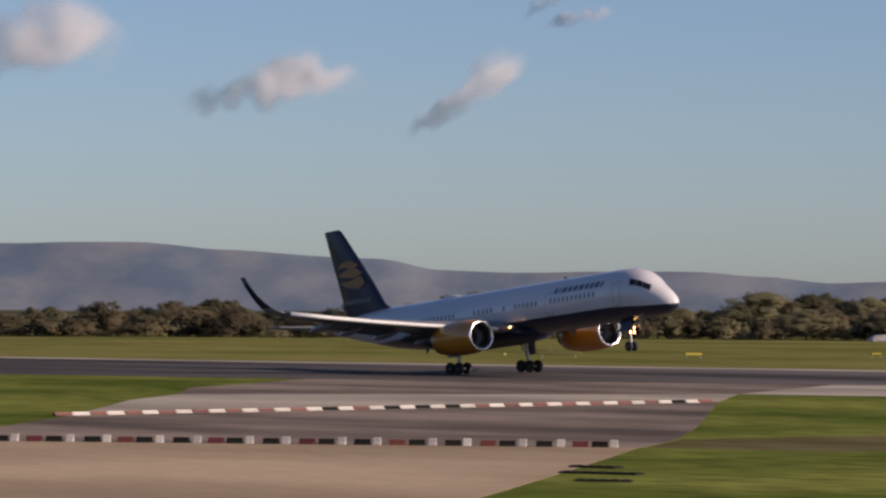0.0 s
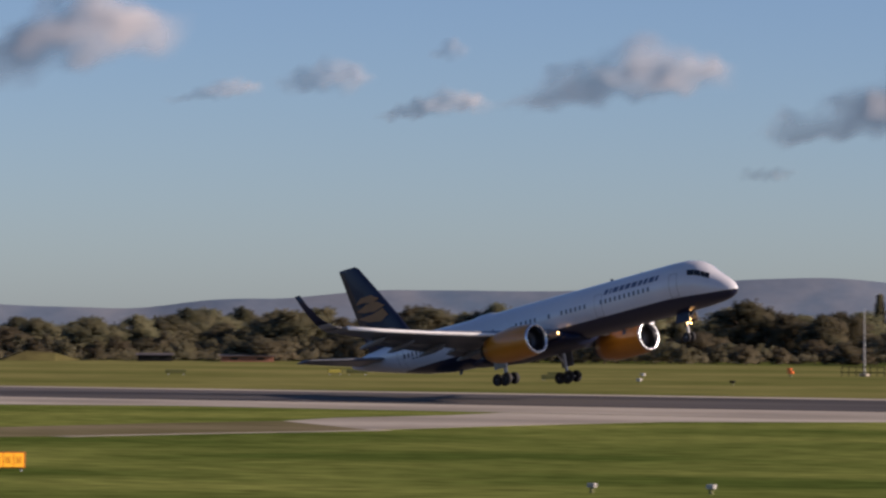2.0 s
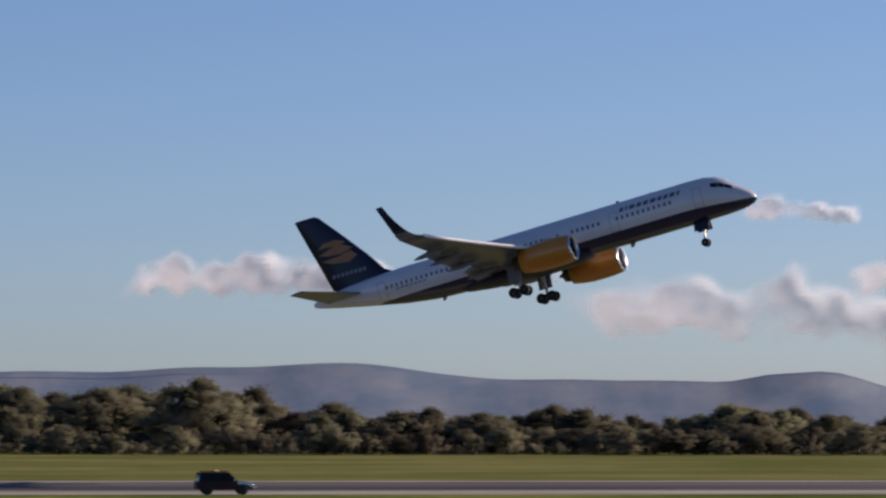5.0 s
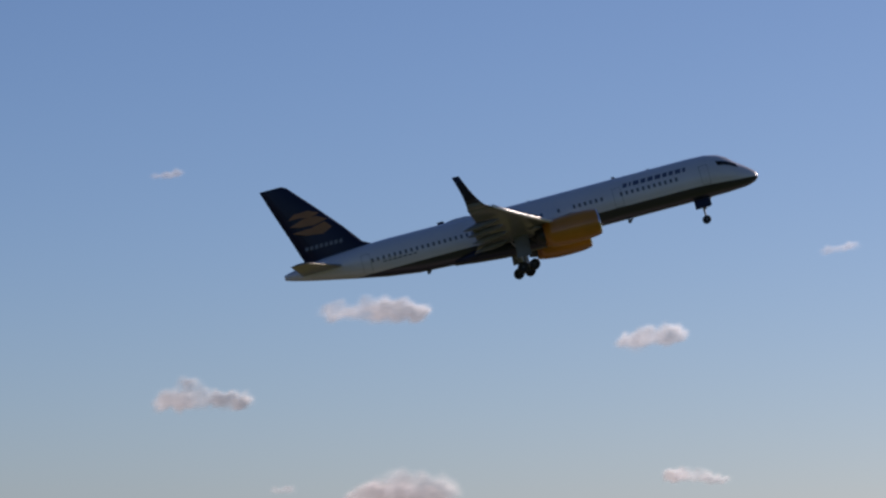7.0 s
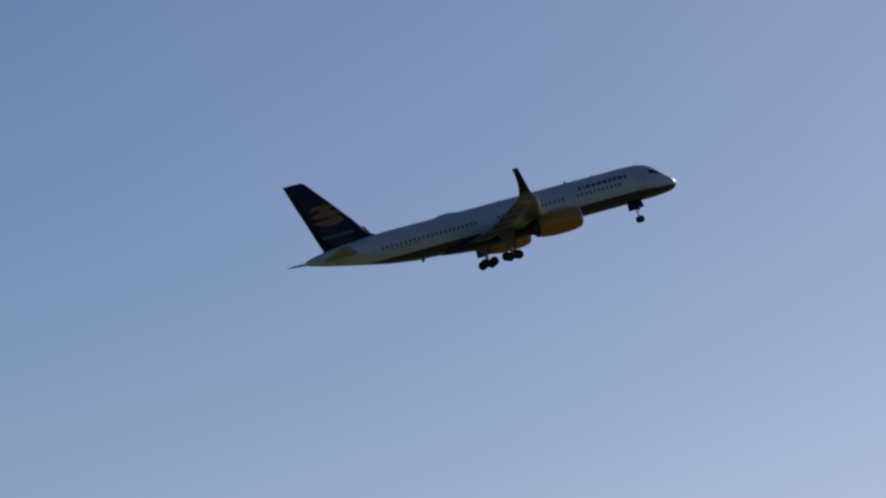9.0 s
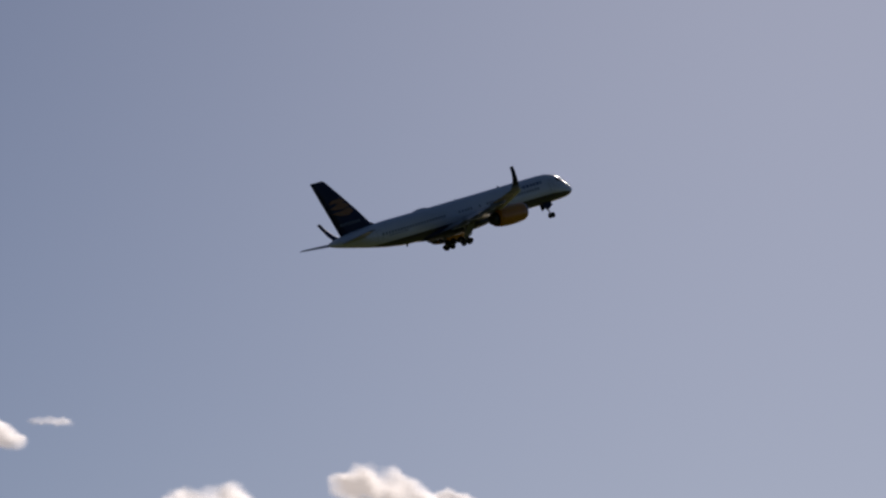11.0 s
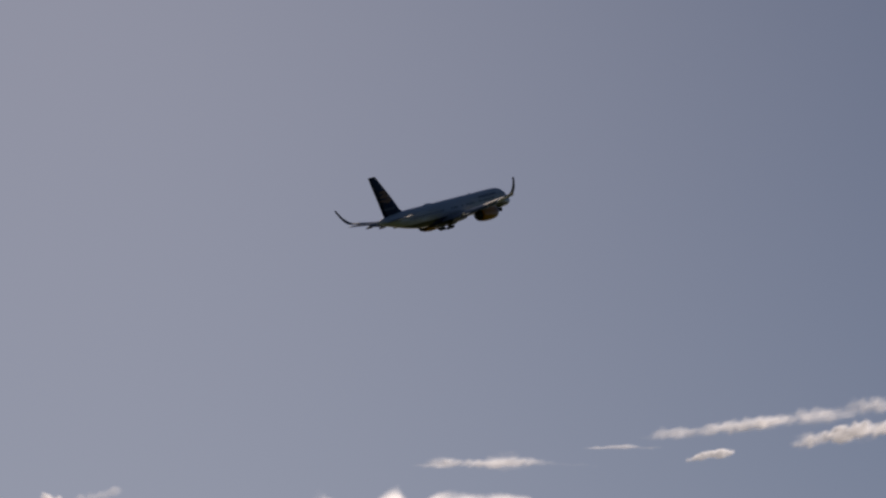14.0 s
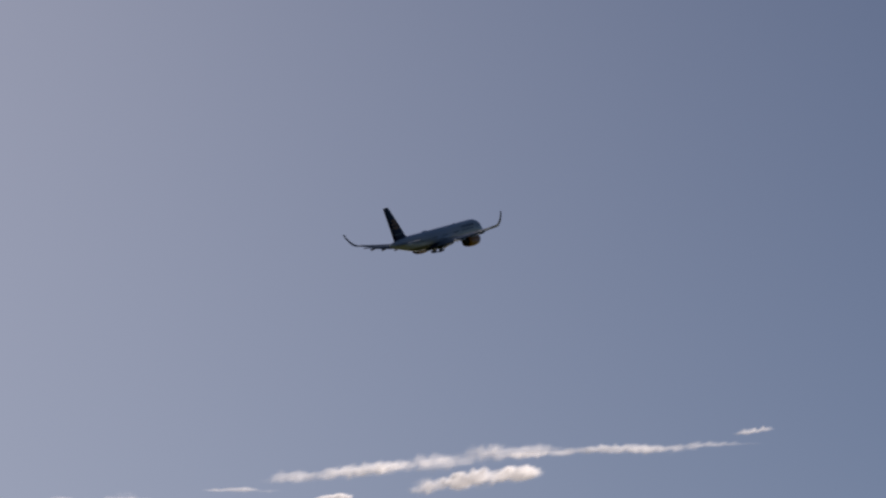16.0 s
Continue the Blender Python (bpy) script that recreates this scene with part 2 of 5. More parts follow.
def box(bm, x0, y0, z0, x1, y1, z1, bevel=0.0, m=None):
    made = bmesh.ops.create_cube(bm, size=1)["verts"]
    for v in made:
        v.co = Vector(((x0 + x1) / 2 + v.co.x * (x1 - x0), (y0 + y1) / 2 + v.co.y * (y1 - y0), (z0 + z1) / 2 + v.co.z * (z1 - z0)))
    if bevel:
        edges = list({e for v in made for e in v.link_edges})
        made = bmesh.ops.bevel(bm, geom=edges, offset=bevel, segments=2, affect="EDGES", profile=0.6)["verts"]
    if m is not None:
        bmesh.ops.transform(bm, matrix=m, verts=[v for v in made if v.is_valid])
    return made


def tube(bm, a, b, r0, r1, sides=10):
    """A tapered rod from a to b."""
    a, b = Vector(a), Vector(b)
    d = b - a
    m = Matrix.Translation((a + b) / 2) @ d.to_track_quat("Z", "Y").to_matrix().to_4x4()
    bmesh.ops.create_cone(bm, cap_ends=True, segments=sides, radius1=r0, radius2=r1, depth=d.length, matrix=m)


def rings(bm, loops, close=(True, True)):
    """Skins closed loops of points one after another."""
    rows = [[bm.verts.new(p) for p in loop] for loop in loops]
    for r0, r1 in zip(rows, rows[1:]):
        n = len(r0)
        for i in range(n):
            bm.faces.new((r0[i], r0[(i + 1) % n], r1[(i + 1) % n], r1[i]))
    if close[0]:
        bm.faces.new(rows[0][::-1])
    if close[1]:
        bm.faces.new(rows[-1])
    return rows


def slab(name, corners, z, mat, label, category, thick=0.3):
    """A flat piece of paving with a real edge."""
    bm = bmesh.new()
    top = [bm.verts.new((x, y, z)) for x, y in corners]
    low = [bm.verts.new((x, y, z - thick)) for x, y in corners]
    bm.faces.new(top)
    bm.faces.new(low[::-1])
    for i in range(len(top)):
        j = (i + 1) % len(top)
        bm.faces.new((top[i], low[i], low[j], top[j]))
    return tagged(part(name, bm, mat), label, category, kind="structure")


# ---- the airfield ----
def spline(pairs, x):
    """Smooth interpolation in a short table."""
    if x <= pairs[0][0]:
        return pairs[0][1]
    for (x0, y0), (x1, y1) in zip(pairs, pairs[1:]):
        if x <= x1:
            u = (x - x0) / (x1 - x0)
            u = u * u * (3 - 2 * u)
            return y0 * (1 - u) + y1 * u
    return pairs[-1][1]


def station(bearing):
    """Where the watcher stands while that bearing is in view: it steps back as the aircraft comes abreast."""
    u = min(1, max(0, (bearing + 10) / 9))
    return Vector((0, -76 * u * u * (3 - 2 * u), 0))


def toward(bearing, distance, z=0.0):
    b = radians(bearing)
    p = station(bearing) + distance * Vector((math.sin(b), math.cos(b), 0))
    p.z = z
    return p


def build_ground():
    bm = bmesh.new()
    steps = [-4800, -2500, -1200, -700, -500, -400, -300, -200, -100, 0, 100, 200, 300, 400, 500, 700, 1200, 2500, 4800]
    grid = [[bm.verts.new((x, y, 0.0)) for x in steps] for y in steps]
    for r0, r1 in zip(grid, grid[1:]):
        for i in range(len(steps) - 1):
            bm.faces.new((r0[i], r0[i + 1], r1[i + 1], r1[i]))
    tagged(part("ground", bm, GRASS), "mown green airfield grass with dry streaks", "grass", kind="structure")


def build_paving():
    slab("runway", [(-900, 190), (-330, 232), (-262, 252), (-205, 281), (1800, 281), (1800, 324), (-150, 324), (-240, 320), (-310, 303), (-380, 288), (-900, 250)], 0.016, ASPHALT,
         "dark grey asphalt runway darkened by tyre rubber", "runway")
    slab("runway_shoulder", [(-206.5, 245), (-170, 261), (-110, 257), (-60, 264), (1800, 264), (1800, 280.9), (-205, 280.9), (-221, 272.7)], 0.012, CONCRETE,
         "pale concrete shoulder along the runway", "pavement")
    slab("runway_shoulder", [(-900, 250.1), (-380, 288.1), (-310, 303.1), (-240, 320.1), (-150, 324.1), (1800, 324.1), (1800, 331), (-150, 331), (-242, 327), (-314, 309.5), (-384, 294), (-900, 256)], 0.012, CONCRETE,
         "pale concrete shoulder on the far side of the runway", "pavement")
    slab("apron", [(-194.5, 229), (-206.4, 244.8), (-227, 213.2), (-218, 201.5), (-197.5, 180)], 0.009, CONCRETE,
         "pale concrete apron beside the runway", "pavement")
    slab("runway_edge", [(-206.6, 245.1), (-221.1, 272.5), (-257.5, 254.1), (-240, 226), (-227.1, 213.4)], 0.013, WORN_ASPHALT,
         "greyish worn asphalt edge of the runway", "pavement")
    slab("taxiway", [(-147, 169), (-152.5, 177.5), (-163.5, 191.5), (-194.4, 228.9), (-197.4, 179.9), (-195, 177), (-185, 165), (-200, 150), (-260, 100), (-240, 100), (-170, 152.4)], 0.008, WORN_ASPHALT,
         "worn brownish asphalt taxiway behind barrier blocks", "pavement")
    slab("apron", [(-70, 60), (-96, 112), (-117.5, 127), (-123, 135), (-136, 153.5), (-147, 168.8), (-170, 152.2), (-239.9, 99.9), (-280, 60)], 0.007, TAN_CONCRETE,
         "tan concrete apron in front of the barrier blocks", "pavement")
    slab("service_road", [(-146.9, 169.2), (-139, 172.5), (-130.5, 187), (-127.5, 199), (-123.5, 211), (-139, 226), (-142, 216), (-143.5, 202), (-151, 187), (-152.4, 177.7)], 0.006, TRACK,
         "worn brown grassy service track leading to the runway", "pavement")
    slab("link_taxiway", [(-123.5, 211), (-122, 226), (-119, 242), (-100, 257.4), (-110, 256.9), (-140, 258), (-139, 248), (-141, 236), (-139, 226)], 0.010, CONCRETE,
         "pale concrete link taxiway joining the runway", "pavement")
    slab("service_road_edge", [(-130.4, 187), (-129, 187), (-126, 199), (-122, 211), (-123.4, 211), (-127.4, 199)], 0.010, CONCRETE,
         "pale concrete edge strip of the service road", "pavement")
    slab("dry_strip", [(-900, 256.1), (-384, 294.1), (-314, 309.6), (-242, 327.1), (-150, 331.1), (1800, 331.1), (1800, 660), (-2400, 520), (-2400, 256)], 0.005, DRY_GRASS,
         "dry yellow-green grass beyond the runway", "grass")
    slab("far_fields", [(-2800, 690), (2200, 690), (2200, 2500), (-2800, 2500)], 0.006, FIELD,
         "dull brown-green fields behind the treeline", "field")


HILL_LINE = [(-75, 0.5), (-55, 0.62), (-51, 0.70), (-49, 0.72), (-47.7, 0.62), (-46, 0.52), (-45.5, 0.50), (-44.7, 0.35), (-43.7, 0.315), (-42.3, 0.34), (-41, 0.34), (-40.2, 0.28), (-39.2, 0.19), (-38.3, 0.22), (-36.7, 0.24),
             (-33.9, 0.18), (-31.9, 0.33), (-29.8, 0.46), (-28, 0.45), (-24, 0.66), (-22.5, 0.57), (-18.7, 0.55), (-13.6, 0.60),
             (-8, 0.55), (-3, 0.6), (-1.1, 0.66), (0.5, 0.72), (2.9, 0.49), (5.8, 0.46), (6.7, 0.57), (7.3, 0.60), (8.5, 0.33), (10.9, 0.26), (12.1, 0.32),
             (13.1, 0.11), (16.4, -0.06), (22, 0.1), (30, 0.2), (45, 0.1), (60, 0.2)]


def build_hills():
    bm = bmesh.new()
    rows = []
    for i in range(560):
        b = -75 + i * 0.25
        e = spline(HILL_LINE, b)
        rough = 0.02 * noise.noise((b * 0.9, 3, 0)) + 0.008 * noise.noise((b * 4, 7, 0))
        row = []
        for n in range(19):
            u = n / 17
            d = 1000 + 3300 * u
            k = -0.05 + 1.05 * (0.35 * u + 0.65 * u * u * (3 - 2 * u)) if u <= 1 else 0.9
            top = EYE_HEIGHT + d * math.tan(radians(e + rough))
            fold = 1.1 * noise.noise((b * 0.8, d * 0.0009, 1)) + 0.6 * noise.noise((b * 2.4, d * 0.0014, 5))
            z = max(-2, -2 + (top + 2) * k + (fold * 4 * u * (1 - u) if u < 1 else 0))
            row.append((bm.verts.new(toward(b, d, z)), b * 75, (z - EYE_HEIGHT) * 4300 / d))
        rows.append(row)
    slope = bm.loops.layers.uv.new("slope")
    for r0, r1 in zip(rows, rows[1:]):
        for j in range(len(r0) - 1):
            corners = (r0[j], r1[j], r1[j + 1], r0[j + 1])
            f = bm.faces.new([c[0] for c in corners])
            for loop, c in zip(f.loops, corners):
                loop[slope].uv = c[1:]
    tagged(part("backdrop_hills", bm, HAZY_MOOR, smooth=True), "long moorland hills in the distance, tinted blue-grey for haze", "hills", kind="structure")


# ---- trees ----
def unit_ball():
    bm = bmesh.new()
    bmesh.ops.create_icosphere(bm, subdivisions=1, radius=1.0)
    bm.verts.index_update()
    got = [v.co.copy() for v in bm.verts], [tuple(v.index for v in f.verts) for f in bm.faces]
    bm.free()
    return got


BALL_POINTS, BALL_FACES = unit_ball()


def leaf_cloud(bm, centre, radius, count, size, rng, squash=0.8, normals=None, core=None):
    """A ragged clump of small leaf sprays; normals gathers their round shading."""
    centre = Vector(centre)
    lift = Vector((0.15, -0.1, 0.55))

    def shade(d, p):
        out = d * 0.15 + lift + ((p - Vector(core)).normalized() * 0.5 if core else Vector((0, 0, 0)))
        return tuple(out.normalized())

    made = []
    for d in BALL_POINTS:
        r = radius * (0.60 + 0.4 * noise.noise(d * 1.9 + centre * 1.7) + 0.2 * noise.noise(d * 5 + centre))
        p = centre + Vector((d.x * r, d.y * r, d.z * r * squash))
        made.append(bm.verts.new(p))
        normals.append(shade(d, p))
    for f in BALL_FACES:
        bm.faces.new([made[i] for i in f])
    for _ in range(count):
        d = Vector((rng.gauss(0, 1), rng.gauss(0, 1), rng.gauss(0, 1))).normalized()
        q = d * radius * rng.uniform(0.5, 1.15)
        p = centre + Vector((q.x, q.y, q.z * squash))
        a = Vector((rng.uniform(-1, 1), rng.uniform(-1, 1), rng.uniform(-1, 1))).normalized() * size * rng.uniform(0.6, 1.3)
        c = a.cross(Vector((rng.uniform(-1, 1), rng.uniform(-1, 1), rng.uniform(-1, 1)))).normalized() * size * rng.uniform(0.5, 1.0)
        out = shade(d, p)
        ring = (a, c, -a, -c) if a.cross(c).dot(Vector(out)) > 0 else (a, -c, -a, c)
        bm.faces.new([bm.verts.new(p + k) for k in ring])
        normals += [out] * 4


def leaf_part(name, bm, mat, parent, normals, label=""):
    ob = part(name, bm, mat, parent, label, smooth=True, fix=False)
    ob.data.normals_split_custom_set_from_vertices(normals)
    return ob


def make_tree(height, spread, seed, mat, label, category, tall=False):
    rng = random.Random(seed)
    ob = thing("poplar_tree" if tall else "broadleaf_tree" if height > 5 else "bush", label, category)
    bm = bmesh.new()
    trunk_top = height * (0.75 if tall else 0.45)
    tube(bm, (0, 0, -0.2), (rng.uniform(-.2, .2), rng.uniform(-.2, .2), trunk_top), height * 0.03, height * 0.012, 8)
    for i in range(6):
        a, z = rng.uniform(0, 6.28), trunk_top * rng.uniform(0.45, 1)
        r = spread * (0.2 if tall else 0.55)
        tube(bm, (0, 0, z), (math.cos(a) * r, math.sin(a) * r, z + height * 0.2), height * 0.012, height * 0.004, 5)
    part("trunk", bm, BARK, ob)
    bm = bmesh.new()
    clumps = 88 if height > 5 else 32
    normals = []
    core = (0, 0, height * 0.42)
    for i in range(0 if tall else 14):
        a, u = rng.uniform(0, 6.28), rng.random()
        r = spread * 0.55 * math.sqrt(max(0.05, 1 - (2 * u - 0.85) ** 2)) * rng.random()
        leaf_cloud(bm, (math.cos(a) * r, math.sin(a) * r, height * (0.2 + 0.55 * u)), height * 0.2, 60, 0.04 * height ** 0.8 + 0.06, rng, 0.8, normals, core)
    for i in range(clumps):
        a, u = rng.uniform(0, 6.28), rng.random()
        if tall:
            z = height * (0.12 + 0.85 * u)
            r = spread * 0.26 * (1.1 - u) * rng.uniform(0.1, 1)
            leaf_cloud(bm, (math.cos(a) * r, math.sin(a) * r, z), spread * (0.36 - 0.27 * u), 40, 0.24, rng, 1.7, normals, (0, 0, z))
        else:
            z = height * (0.12 + 0.78 * u)
            r = spread * math.sqrt(max(0.05, 1 - (2 * u - 0.85) ** 2)) * rng.uniform(0.3, 0.95)
            leaf_cloud(bm, (math.cos(a) * r, math.sin(a) * r, z), height * rng.uniform(0.06, 0.13), 34, 0.036 * height ** 0.8 + 0.06, rng, 0.8, normals, core)
    leaf_part("crown", bm, mat, ob, normals)
    return ob


def build_trees():
    rng = random.Random(11)
    kinds = []
    for i in range(7):
        h = (8.2, 9.0, 7.4, 8.6, 6.6, 9.6, 7.8)[i]
        kinds.append((h, make_tree(h, h * rng.uniform(0.42, 0.6), 20 + i, HAZY_LEAF, "green and brown autumn tree in a treeline, paled for haze", "tree")))
    bushes = []
    for i in range(4):
        h = (3.8, 3.2, 4.4, 2.8)[i]
        bushes.append((h, make_tree(h, h * 0.85, 40 + i, SCRUB, "low dark scrub bush at the edge of the field", "bush")))
    poplar = make_tree(12.0, 3.0, 60, HAZY_LEAF, "slim upright poplar behind the hedge, paled for haze", "tree", tall=True)
    used = set()

    def put(entry, p, s, group):
        h, ob = entry
        m = pose(p.x, p.y, 0, 0, 0, rng.uniform(0, 360))
        if ob.name in used:
            got = copy_thing(ob, m)
        else:
            ob.matrix_basis = m
            got = ob
            used.add(ob.name)
        wide = rng.uniform(1.15, 1.75)
        got.scale = (s * wide, s * wide * rng.uniform(0.9, 1.1), s)
        tagged(got, group=group)

    # heights of the tops over the eye line, by bearing
    tops = [(-60, -0.12), (-50, -0.16), (-49.2, -0.2), (-48.6, -0.3), (-48, -0.3), (-47.2, 0.0), (-46.7, -0.22), (-45.9, -0.26), (-44.6, -0.22), (-43.85, 0.02), (-43.4, -0.22), (-43, -0.04), (-41.6, 0.02),
            (-41.1, -0.17), (-40.5, -0.13), (-40.1, 0.08), (-39.4, 0.1), (-39, -0.06), (-38.4, 0.07), (-37.4, 0.17), (-36, 0.05), (-34.6, 0.05),
            (-32.7, 0.16), (-30, 0.2), (-28.7, 0.30), (-27.6, 0.2), (-26.8, 0.28), (-24.4, 0.30), (-22.5, 0.2), (-20.9, 0.44), (-19.2, 0.22), (-16.4, 0.3),
            (-14.6, 0.86), (-13.6, 0.3), (-13.2, 0.22), (-8, 0.3), (-2, 0.4), (-0.95, 0.64), (-0.3, 0.05), (0.3, 0.13), (2, 0.05), (4.1, 0.17), (4.9, 0.05), (6.0, 0.10), (7, 0.04),
            (8, -0.05), (9.1, 0.10), (10.2, 0.14), (11.2, 0.08), (12, 0.18), (12.8, 0.09), (13.7, 0.17), (14.5, 0.05), (16.2, -0.04), (20, -0.1), (40, -0.1)]
    b = -58.0
    while b < 28:
        d = 690 + rng.uniform(-12, 60)
        p = toward(b, d)
        want = EYE_HEIGHT + (p - station(b)).length * math.tan(radians(spline(tops, b)))
        entry = rng.choice(kinds)
        put(entry, p, max(0.4, want / entry[0] * rng.uniform(0.68, 1.13)), "trees of the treeline")
        b += rng.uniform(0.13, 0.30)
    b = -58.0
    while b < 28:
        p = toward(b, rng.uniform(655, 680))
        put(rng.choice(bushes), p, rng.uniform(0.9, 1.4), "bushes of the hedge")
        b += rng.uniform(0.14, 0.3)
    for b in (-23.19, -22.98, -22.74, -22.54):
        put((12.0, poplar), toward(b, 760), rng.uniform(0.95, 1.08), "poplars behind the hedge")
    # undergrowth that closes the foot of the treeline
    bm = bmesh.new()
    normals = []
    b = -62.0
    while b < 34:
        p = toward(b, rng.uniform(662, 672), rng.uniform(0.3, 1.3))
        leaf_cloud(bm, p, rng.uniform(0.8, 1.6), 24, 0.32, rng, 0.8, normals)
        b += 0.055
    tagged(leaf_part("undergrowth", bm, SCRUB, None, normals), "dark tangled hedge undergrowth along the field edge", "hedge", kind="stuff")


# ---- clouds ----
def cloud_material():
    m = bpy.data.materials.new("cloud_vapour")
    m.use_nodes = True
    n, l = m.node_tree.nodes, m.node_tree.links
    n.clear()
    out = n.new("ShaderNodeOutputMaterial")
    mix = n.new("ShaderNodeMixShader")
    clear = n.new("ShaderNodeBsdfTransparent")
    body = n.new("ShaderNodeMixShader")
    body.inputs[0].default_value = 0.3
    diff, trans = n.new("ShaderNodeBsdfDiffuse"), n.new("ShaderNodeBsdfTranslucent")
    for s in (diff, trans):
        s.inputs["Color"].default_value = (0.60, 0.565, 0.565, 1)
    density = n.new("ShaderNodeAttribute")
    density.attribute_name = "vapour"
    coord = n.new("ShaderNodeTexCoord")
    tex = n.new("ShaderNodeTexNoise")
    tex.inputs["Scale"].default_value, tex.inputs["Detail"].default_value, tex.inputs["Roughness"].default_value = 0.022, 7, 0.6
    l.new(coord.outputs["Object"], tex.inputs["Vector"])
    add = n.new("ShaderNodeMath")
    add.operation = "MULTIPLY_ADD"
    add.inputs[1].default_value, add.inputs[2].default_value = 0.75, -0.375
    l.new(tex.outputs["Fac"], add.inputs[0])
    fray, ragged = n.new("ShaderNodeAttribute"), n.new("ShaderNodeMath")
    fray.attribute_name, ragged.operation = "fray", "MULTIPLY"
    l.new(add.outputs[0], ragged.inputs[0])
    l.new(fray.outputs["Fac"], ragged.inputs[1])
    total = n.new("ShaderNodeMath")
    l.new(density.outputs["Fac"], total.inputs[0])
    l.new(ragged.outputs[0], total.inputs[1])
    soft = n.new("ShaderNodeMapRange")
    soft.interpolation_type = "SMOOTHSTEP"
    soft.inputs["From Min"].default_value, soft.inputs["From Max"].default_value = 0.06, 1.0
    l.new(total.outputs[0], soft.inputs["Value"])
    level = n.new("ShaderNodeAttribute")
    level.attribute_name = "opacity"
    mul = n.new("ShaderNodeMath")
    mul.operation = "MULTIPLY"
    l.new(soft.outputs[0], mul.inputs[0])
    l.new(level.outputs["Fac"], mul.inputs[1])
    l.new(mul.outputs[0], mix.inputs[0])
    # emission paints in sunlight scattered through the cloud
    painted_glow = n.new("ShaderNodeEmission")
    painted_glow.inputs["Color"].default_value = (1.0, 0.87, 0.72, 1)
    painted_scatter = n.new("ShaderNodeAttribute")
    painted_scatter.attribute_name = "painted_scatter"
    l.new(painted_scatter.outputs["Fac"], painted_glow.inputs["Strength"])
    both = n.new("ShaderNodeAddShader")
    l.new(body.outputs[0], both.inputs[0])
    l.new(painted_glow.outputs[0], both.inputs[1])
    l.new(diff.outputs[0], body.inputs[1])
    l.new(trans.outputs[0], body.inputs[2])
    l.new(clear.outputs[0], mix.inputs[1])
    l.new(both.outputs[0], mix.inputs[2])
    l.new(mix.outputs[0], out.inputs["Surface"])
    return m


VAPOUR = cloud_material()
CLOUD_FAR = 4250.0


def make_cloud(bearing, height, wide, tall, seed, thick=0.9, lean=0.0, wisp=False, bright=0.0, label="grey and white cumulus cloud"):
    """A billowing cloud bank, wide and tall in degrees as seen from the airfield, that bulges towards the field."""
    c = station(bearing) + Vector((0, 0, EYE_HEIGHT))
    b, e = radians(bearing), radians(height)
    way = Vector((math.sin(b) * math.cos(e), math.cos(b) * math.cos(e), math.sin(e)))
    right = Vector((math.cos(b), -math.sin(b), 0))
    up = right.cross(way)
    w, h = CLOUD_FAR * radians(wide) / 2 * 1.12, CLOUD_FAR * radians(tall) / 2 * 1.2
    rng = random.Random(seed * 7 + 3)
    lumps = []
    for i in range(int(6 + 5 * min(5, w / h))):
        u = rng.uniform(-0.85, 0.85)
        arch = (1 - 0.75 * abs(u) ** 1.6) * rng.uniform(0.55, 0.8 if wide > 3.5 and height > 8 else 1.0)
        r = h * rng.uniform(0.22, 0.5) * (0.55 + 0.45 * arch)
        y = -h * 0.5 + rng.random() ** 0.7 * max(0, 1.45 * h * arch - r)
        lumps.append((u * w, y, r * rng.uniform(1.1, 1.8), r, rng.uniform(0.6, 1.1)))
    for i in range(3):
        lumps.append(((i - 1) * 0.42 * w, -h * rng.uniform(0.12, 0.32), w * rng.uniform(0.36, 0.5), h * rng.uniform(0.34, 0.5), 0.8 if w < 5 * h else rng.uniform(0.2, 0.6)))
    if wide > 3.5 and height > 8:
        # a broad bank with a knobbly level top
        for i in range(15):
            u = -0.84 + 0.12 * i
            r = h * rng.uniform(0.2, 0.3)
            lumps.append((u * w, h * (0.62 - 0.35 * abs(u) ** 3) - r * rng.uniform(0.7, 1.1), r * 1.5, r, 1.0))
        lumps.append((0, -0.1 * h, 0.8 * w, 0.5 * h, 1.2))
    if w > 5 * h:
        # a drawn-out streak that thins towards its ends
        lumps = []
        for i in range(7):
            u = -0.75 + 0.25 * i + rng.uniform(-0.08, 0.08)
            taper = 1 - 0.65 * abs(u + 0.1)
            lumps.append((u * w, h * rng.uniform(-0.2, 0.2), w * 0.26, h * 0.5 * taper * rng.uniform(0.8, 1.2), 0.75 * taper))
    if wisp and w < 5 * h:
        # a flat grey base with one sunlit tower that leans away from the light
        lumps = [(-0.1 * w, -0.28 * h, 0.72 * w, 0.34 * h, 0.9), (-0.55 * w, -0.38 * h, 0.36 * w, 0.22 * h, 0.7), (0.42 * w, -0.1 * h, 0.40 * w, 0.34 * h, 0.75)]
        if wide > 1.3:
            at = rng.uniform(0.05, 0.3) * w
            lumps += [(at, 0.22 * h, 0.30 * w, 0.5 * h, 1.1), (at - 0.32 * w, 0.0, 0.28 * w, 0.36 * h, 0.8), (at + 0.3 * w, 0.12 * h, 0.22 * w, 0.3 * h, 0.6)]
        for i in range(4):
            u = rng.uniform(-0.7, 0.7)
            r = h * rng.uniform(0.18, 0.3)
            lumps.append((u * w, h * rng.uniform(-0.35, 0.25) * (1 - abs(u)), r * 1.5, r, 0.5))
    W, H = w * 1.3, h * 1.45
    nx, ny = max(24, min(84, int(2 * W / 5))), max(16, min(40, int(2 * H / 5)))
    bm = bmesh.new()
    dens, glow, shade, grid = [], [], [], []
